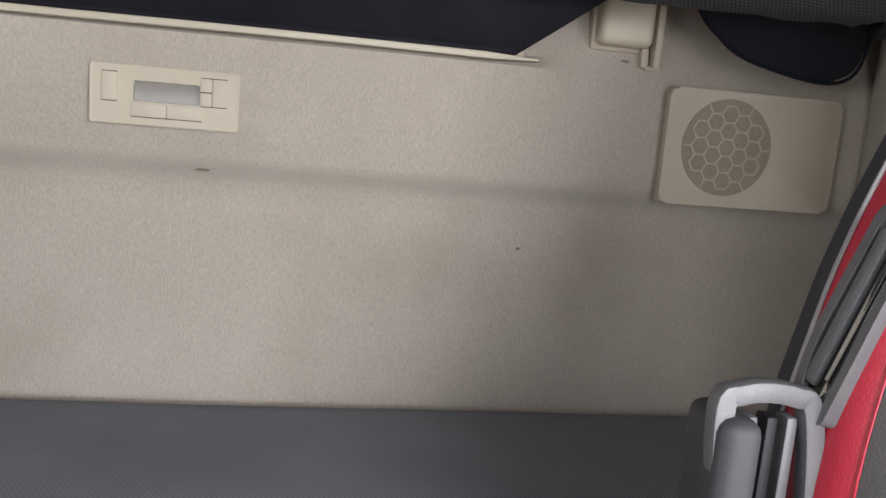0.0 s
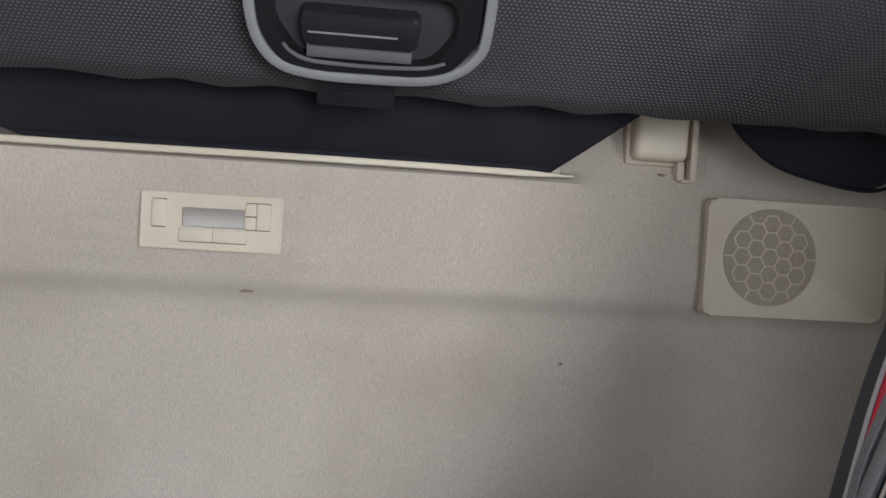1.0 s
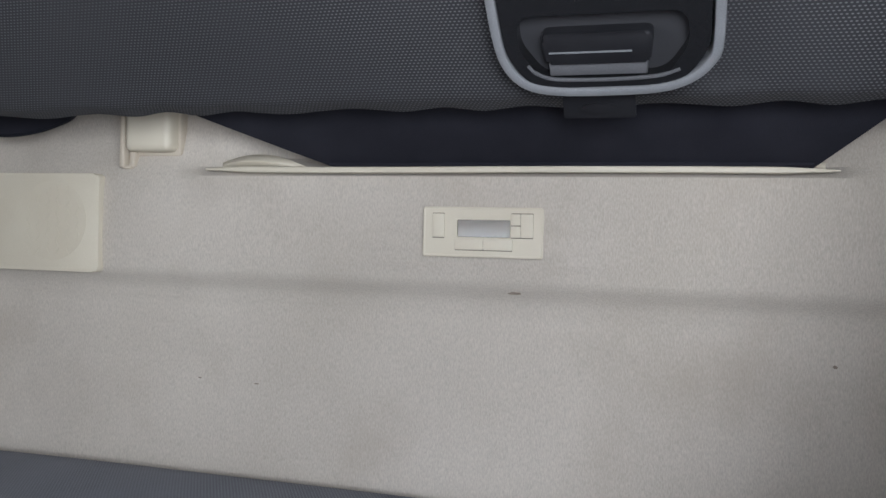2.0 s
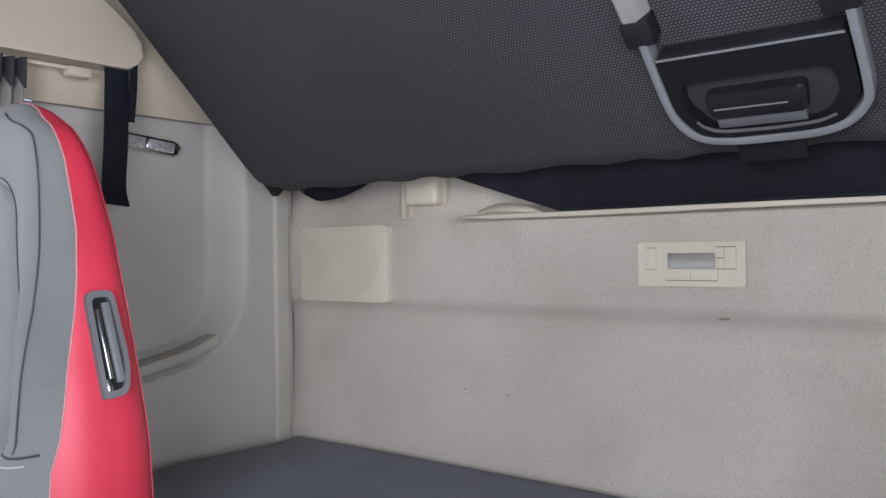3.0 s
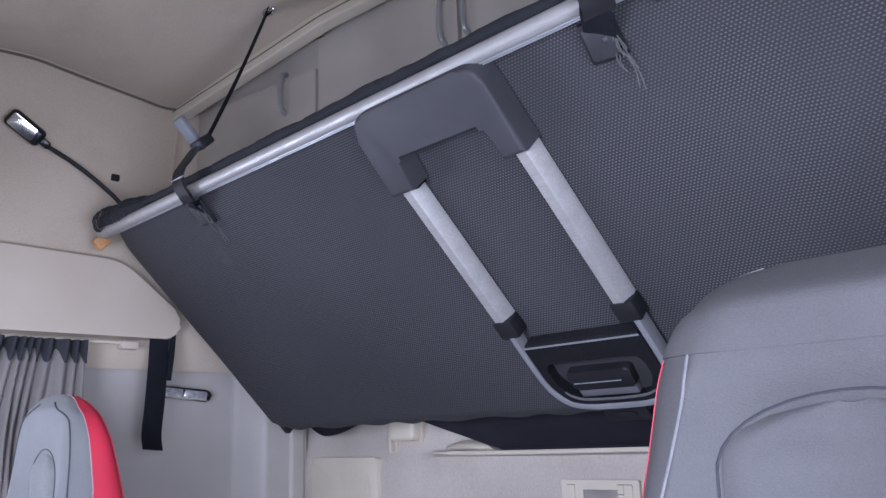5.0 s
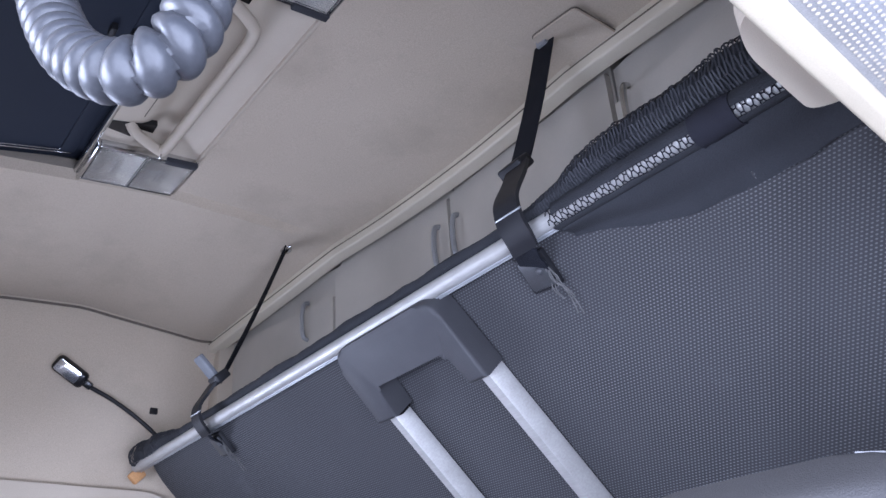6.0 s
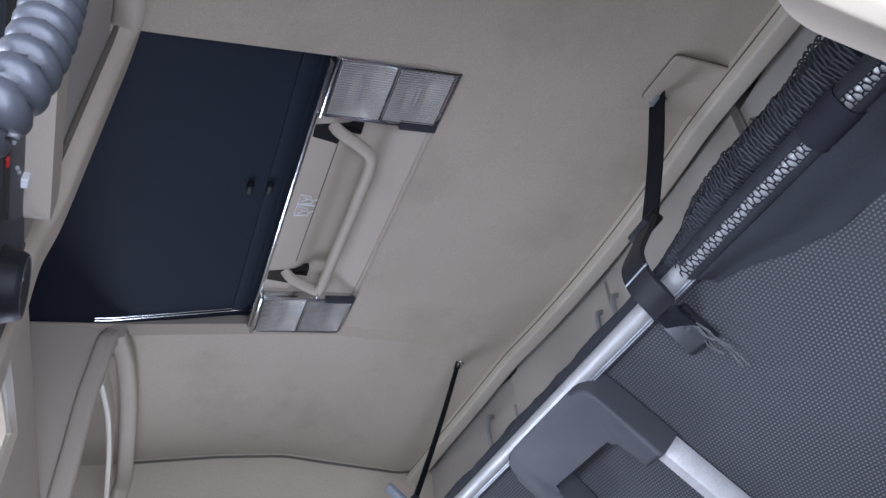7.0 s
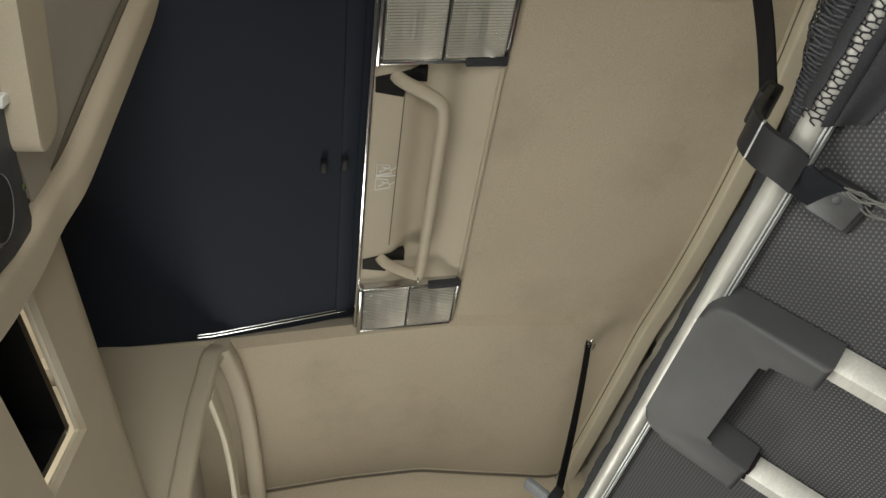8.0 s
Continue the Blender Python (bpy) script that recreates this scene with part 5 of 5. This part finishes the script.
part("rim_joint", tube([(p.x + 0.0405, p.y - 0.004, p.z) for p in smooth_path(rim_path[3:11], 6)], 0.0042, 6, up=(0, 1, 0)), GREY_LINE, con, "dark joint beside the rim")
part("console_body", plate(rounded([(1.05, 1.478), (0.60, 1.485), (0.53, 1.55), (0.48, 1.63), (0.440, 1.75), (0.435, 1.83), (0.445, 2.0), (0.49, 2.09), (1.05, 2.10)], 0.02, 3), "y", -1.98, -1.482), BEIGE, con)


def locker_face(s, t):
    z = 1.74 + 0.335 * t
    x0 = knots([(1.74, 0.44), (1.83, 0.43), (1.96, 0.44), (2.08, 0.46)], z)
    return (x0 + (1.04 - x0) * s, knots([(1.74, -1.480), (1.87, -1.468), (1.96, -1.456), (2.08, -1.436)], z) + 0.03 * s * t, z)


part("upper_panel", sheet(locker_face, 20, 16, -0.006), PANEL, con, "grey-beige recessed locker front")
bar_top = [(0.53, 1.768), (0.72, 1.855), (1.04, 1.950)]
part("shelf_bar", plate(rounded([(0.545, 1.708), (0.62, 1.735), (0.75, 1.785), (1.04, 1.860)] + bar_top[::-1], [0.02, 0, 0, 0.002, 0.002, 0, 0.02], 5), "y", -1.485, -1.440, 0.008, seg=3), BEIGE, con, "smooth beige crossbar")
part("panel_gap", sweep([(x, -1.450, z + 0.004) for x, z in bar_top], rect(0.012, 0.008), up=(0, 0, 1)), GREY_LINE, con, "dark gap above the crossbar")
dash = part("instrument_panel", plate(rounded([(0.485, 1.65), (0.53, 1.56), (0.60, 1.505), (1.04, 1.500), (1.04, 1.862), (0.75, 1.786), (0.61, 1.732), (0.465, 1.70)], [0.012, 0.012, 0.012, 0, 0, 0, 0, 0.012], 4), "y", -1.49, -1.464, 0.003), DASH, con, "dark satin instrument panel")
# the instruments rise outwards along a slope
LEAN = Matrix.Translation((0.645, -1.464, 1.611)) @ Matrix.Rotation(radians(-22), 4, "Y")


def leaning(u0, u1, w0, w1, out, bev=0.001):
    return turned(box(u0, u1, -0.004, out, w0, w1, bev, 1), LEAN)


part("radio_slot", join(leaning(0.0, 0.36, -0.003, 0.003, 0.004), leaning(0.0, 0.36, 0.036, 0.040, 0.003)), CHARCOAL, dash, "grey slot edges")
part("radio_block", leaning(0.012, 0.36, 0.006, 0.034, 0.003), BLACK, dash)
part("display", leaning(0.086, 0.150, 0.074, 0.102, 0.002), GREEN_GLASS, dash, "olive green display")
part("display_frame", join(leaning(0.070, 0.20, 0.103, 0.106, 0.003), leaning(0.070, 0.20, 0.068, 0.071, 0.003)), BLACK, dash)
part("second_block", leaning(0.175, 0.36, 0.050, 0.110, 0.004, 0.003), BLACK, dash)
for u, w in ((0.150, 0.062), (0.132, 0.060), (0.080, 0.060), (0.062, 0.062), (0.060, 0.078), (0.028, 0.082), (0.020, 0.090)):
    part("panel_button", leaning(u - 0.002, u + 0.002, w - 0.002, w + 0.002, 0.003), PIPING, dash)
part("red_button", leaning(0.058, 0.067, 0.020, 0.027, 0.005), RED_PLASTIC, dash, "small red button")
part("white_tag", leaning(-0.006, 0.004, 0.108, 0.124, 0.006), WHITE, dash, "small white tag")
part("green_mark", leaning(-0.092, -0.086, 0.138, 0.145, 0.001), GREEN_GLASS, dash)
KN = Matrix.Translation((0.580, -1.468, 1.613)) @ Matrix.Scale(0.80, 4) @ Matrix.Rotation(radians(-90), 4, "X")
PROFILE = [(0, 0.044, 0.0), (0.15, 0.044, 0.008), (0.55, 0.039, 0.026), (0.75, 0.036, 0.031), (0.8, 0.030, 0.030), (1, 0.0005, 0.026)]


def knob_skin(s, t):
    k = knots([(a, b) for a, b, c in PROFILE], s)
    return (k * math.cos(6.2832 * t), k * math.sin(6.2832 * t), knots([(a, c) for a, b, c in PROFILE], s))


knob = part("knob", turned(sheet(knob_skin, 20, 36, 0.002), KN), BLACK, dash, "round dark control knob")
part("knob_ring", turned(tube([(0.034 * math.cos(a), 0.034 * math.sin(a), 0.030) for a in np.linspace(0, 6.2832, 33)[:-1]], 0.0014, 6, closed=True), KN), BRACKET, knob, "worn bright ring")
part("knob_mark", turned(box(0.012, 0.016, -0.001, 0.001, 0.027, 0.0295), KN), PIPING, knob)
part("side_mark", box(0.655, 0.660, -1.4655, -1.4625, 1.550, 1.558), PIPING, dash)

# ---- centre and passenger side of the front console ----
MID = [(1.40, -1.505), (1.47, -1.490), (1.775, -1.490), (1.80, -1.498), (1.84, -1.520), (2.20, -1.672)]


def mid(s, t):
    z = knots([(0, 1.40), (0.2, 1.557), (0.4, 1.678), (0.55, 1.775), (0.6, 1.80), (0.7, 1.84), (1, 2.20)], t)
    edge = knots([(1.40, 0.56), (1.50, 0.52), (1.6, 0.46), (1.7, 0.42), (1.82, 0.41), (2.2, 0.42)], z)
    cut = 0.130 + 0.070 * min(1, max(0, (1.678 - z) / 0.121))
    return (knots([(0, -0.43), (0.6, cut), (1, edge)], s), knots(MID, z), z)


cen = thing("centre_console", "beige centre panel with dark open pocket under the roof", "console", "overhead consoles")
part("centre_panel", sheet(mid, 40, 40, -0.012, lambda s, t: 0.6 < s < 0.98 and 0.2 < t < 0.4), BEIGE, cen)
part("pocket_back", box(0.118, 0.52, -1.640, -1.630, 1.545, 1.690), GLOSS_BLACK, cen, "dark pocket lining")
part("pocket_top", box(0.118, 0.48, -1.630, -1.503, 1.680, 1.690), GLOSS_BLACK, cen)
part("pocket_floor", box(0.118, 0.52, -1.630, -1.503, 1.545, 1.555), GLOSS_BLACK, cen)
part("pocket_side", turned(box(-0.005, 0.005, -1.630, -1.503, -0.070, 0.070), Matrix.Translation((0.160, 0, 1.618)) @ Matrix.Rotation(radians(-30), 4, "Y")), GLOSS_BLACK, cen)
part("pocket_insert", box(0.24, 0.50, -1.628, -1.560, 1.556, 1.600, 0.006), BLACK, cen, "black insert at the back of the pocket")
part("pocket_rim", sweep(smooth_path([(0.44, -1.489, 1.680), (0.30, -1.489, 1.680), (0.150, -1.489, 1.680), (0.131, -1.489, 1.674), (0.140, -1.489, 1.655), (0.192, -1.489, 1.566), (0.206, -1.489, 1.556), (0.30, -1.489, 1.555), (0.49, -1.489, 1.555)], 4), rect(0.007, 0.006, 0.002), up=(0, 1, 0)), CREAM, cen, "pale pocket edge")
part("panel_seam", tube([(x, -1.4895, 1.745 + 0.07 * x) for x in np.linspace(-0.43, 0.40, 20)], 0.0014, 5), GREY_LINE, cen)
part("lower_slot", turned(box(-0.030, 0.030, -0.004, 0.004, -0.022, 0.022, 0.002), Matrix.Translation((-0.035, -1.490, 1.648))), GLOSS_BLACK, cen, "small dark slot")
part("slot_rim", sweep([(-0.035 + u, -1.4885, 1.648 + v) for u, v in rounded([(-0.034, -0.026), (0.034, -0.026), (0.034, 0.026), (-0.034, 0.026)], 0.005, 2)], rect(0.005, 0.005, 0.001), up=(0, 1, 0), closed=True), CREAM, cen)

pco = thing("overhead_console", "beige overhead console with a recessed grey locker", "console", "overhead consoles")
part("cheek", plate([(-1.425, 2.175), (-1.456, 1.85), (-1.466, 1.46), (-1.50, 1.46), (-1.66, 1.80), (-1.70, 2.18)], "x", -0.412, -0.424), BEIGE, pco, "beige console cheek")
part("console_body", box(-1.05, -0.424, -1.98, -1.49, 1.475, 2.10, 0.01), BEIGE, pco)
side_rim = [(-0.420, -1.398, 2.168), (-0.404, -1.410, 2.135), (-0.402, -1.418, 2.08), (-0.402, -1.430, 2.0), (-0.402, -1.445, 1.83), (-0.406, -1.458, 1.70), (-0.42, -1.462, 1.55), (-0.47, -1.462, 1.48)]
part("rim", sweep(smooth_path(side_rim, 7), rounded([(-0.015, -0.02), (0.015, -0.02), (0.015, 0.02), (-0.015, 0.02)], 0.010, 3), up=(0, 1, 0)), BEIGE, pco, "rounded beige rim")
top_rim = [(-0.405, -1.392, 2.168), (-0.48, -1.370, 2.155), (-0.62, -1.352, 2.138), (-0.78, -1.342, 2.108), (-0.97, -1.336, 2.068), (-1.022, -1.345, 2.035), (-1.038, -1.370, 1.95), (-1.050, -1.405, 1.82), (-1.058, -1.440, 1.66)]
part("top_rim", sweep(smooth_path(top_rim, 7), rounded([(-0.02, -0.02), (0.02, -0.02), (0.02, 0.02), (-0.02, 0.02)], 0.012, 3)), BEIGE, pco, "rounded beige top rim")
part("locker_front", plate(rounded([(-0.43, 1.50), (-1.04, 1.50), (-1.04, 2.05), (-0.56, 2.115), (-0.43, 2.13)], 0.02, 4), "y", -1.50, -1.462, 0.004), PANEL, pco, "grey-beige recessed locker front")
part("bevel_strip", sweep(smooth_path([(-0.41, -1.405, 2.06), (-0.52, -1.385, 2.035), (-0.66, -1.375, 2.005), (-0.85, -1.37, 1.965)], 6), rect(0.012, 0.05, 0.004)), CREAM, pco, "pale bevelled strip")

# ---- door header on the driver side ----
hdr = thing("door_header", "pale beige door header with perforated grille below", "header")


def lip_x(y):
    """The header runs slightly outwards towards the front."""
    return 1.066 + 0.089 * (-1.0 - y)


run = np.linspace(-1.13, -0.46, 28)
ends = [0.55, 0.85, 0.97] + [1.0] * 25
part("header_body", sweep([(lip_x(y) + 0.083, y, 1.640) for y in run], rounded([(-0.07, -0.070), (0.07, -0.070), (0.07, 0.070), (-0.07, 0.070)], 0.014, 3), scale=ends), BEIGE, hdr)
part("header_lip", sweep([(lip_x(y) + 0.009, y, 1.551 + 0.002 * math.sin(y * 3)) for y in run], rounded([(-0.009, -0.010), (0.009, -0.008), (0.011, 0.011), (-0.006, 0.011)], 0.005, 4), scale=ends), LIP, hdr, "smooth cream lip")
part("header_ledge", plate(rounded([(1.075, -0.992), (1.036, -0.985), (1.019, -0.945), (1.007, -0.834), (1.030, -0.822), (1.075, -0.840)], [0.004, 0.02, 0.02, 0.012, 0.008, 0.004], 5), "z", 1.598, 1.622, 0.006, seg=3), BEIGE, hdr, "rounded beige ledge above the lip")
part("grille_plate", sweep([(lip_x(y) + 0.080, y, 1.5645) for y in run[2:]], rect(0.124, 0.010, 0.002)), PIPING, hdr, "grey perforated plate")
dots = bmesh.new()
for i in range(19):
    for j in range(96):
        cy = -1.075 + 0.0060 * (j + 0.5 * (i % 2))
        cx = lip_x(cy) + 0.027 + 0.0056 * i
        ring = [dots.verts.new((cx + 0.0017 * math.cos(k * 1.0472), cy + 0.0017 * math.sin(k * 1.0472), 1.5585)) for k in range(6)]
        dots.faces.new(ring)
tagged(part("grille_dots", dots, CREAM, hdr, "pale perforation dots", smooth=False), kind="stuff")

# ---- coiled cord ----
cord = thing("coiled_cord", "pale grey coiled cord hanging from the console", "cord")
spine = smooth_path([(0.945, -1.462, 1.60), (0.955, -1.438, 1.52), (0.978, -1.424, 1.45), (1.000, -1.416, 1.402), (1.022, -1.409, 1.374), (1.042, -1.400, 1.361), (1.054, -1.390, 1.369), (1.056, -1.385, 1.395), (1.054, -1.385, 1.430), (1.046, -1.388, 1.48), (1.02, -1.412, 1.55), (0.985, -1.462, 1.61)], 40)


def coiled(points, pitch, core, wire, step=0.0009, n=22):
    """A tightly wound cord: a round bead climbing round the line as a helix."""
    p = [Vector(q) for q in points]
    at = [0.0]
    for a, b in zip(p, p[1:]):
        at.append(at[-1] + (b - a).length)
    bm, rings, side, k = bmesh.new(), [], Vector((0, 1, 0)), 0
    for s in np.arange(0, at[-1], step):
        while at[k + 1] < s:
            k += 1
        d = (p[k + 1] - p[k]).normalized()
        c = p[k].lerp(p[k + 1], (s - at[k]) / (at[k + 1] - at[k]))
        side = (side - d * side.dot(d)).normalized()
        top = d.cross(side)
        ring = []
        for j in range(n):
            f = 2 * ((s / pitch + j / n) % 1.0) - 1
            r = core + wire * math.sqrt(max(0.0, 1 - f * f))
            a = 2 * math.pi * j / n
            ring.append(bm.verts.new(c + r * (math.cos(a) * side + math.sin(a) * top)))
        rings.append(ring)
    for a, b in zip(rings, rings[1:]):
        for j in range(n):
            bm.faces.new((a[j], a[(j + 1) % n], b[(j + 1) % n], b[j]))
    return bm


part("coil", coiled(spine, 0.0086, 0.0062, 0.0044), CORD, cord)
for end in (spine[0], spine[-1]):
    part("cord_plug", turned(plate([(0.012 * math.cos(a), 0.012 * math.sin(a)) for a in np.linspace(0, 6.283, 17)[:-1]], "y", -0.012, 0.014, 0.003), Matrix.Translation(end)), BLACK, cord, "black plug in the console")

# ---- plain outer skin that closes the cab ----
structure("wall_skin_rear", box(-1.22, 1.22, 0.085, 0.12, -0.04, 2.36), PANEL, "plain outer skin behind the bunks")
structure("wall_skin_top", box(-1.22, 1.22, -2.10, 0.12, 2.33, 2.36), PANEL, "plain outer roof skin")
structure("wall_skin_left", join(box(-1.22, -1.205, -0.62, 0.085, -0.04, 2.33), box(-1.22, -1.205, -2.08, -0.62, 1.42, 2.33), box(-1.22, -1.205, -2.08, -0.62, -0.04, 0.93)), PANEL, "plain outer skin")
structure("wall_skin_right", join(box(1.205, 1.22, -0.70, 0.085, -0.04, 2.33), box(1.205, 1.22, -2.08, -0.70, 1.69, 2.33)), PANEL, "plain outer skin")
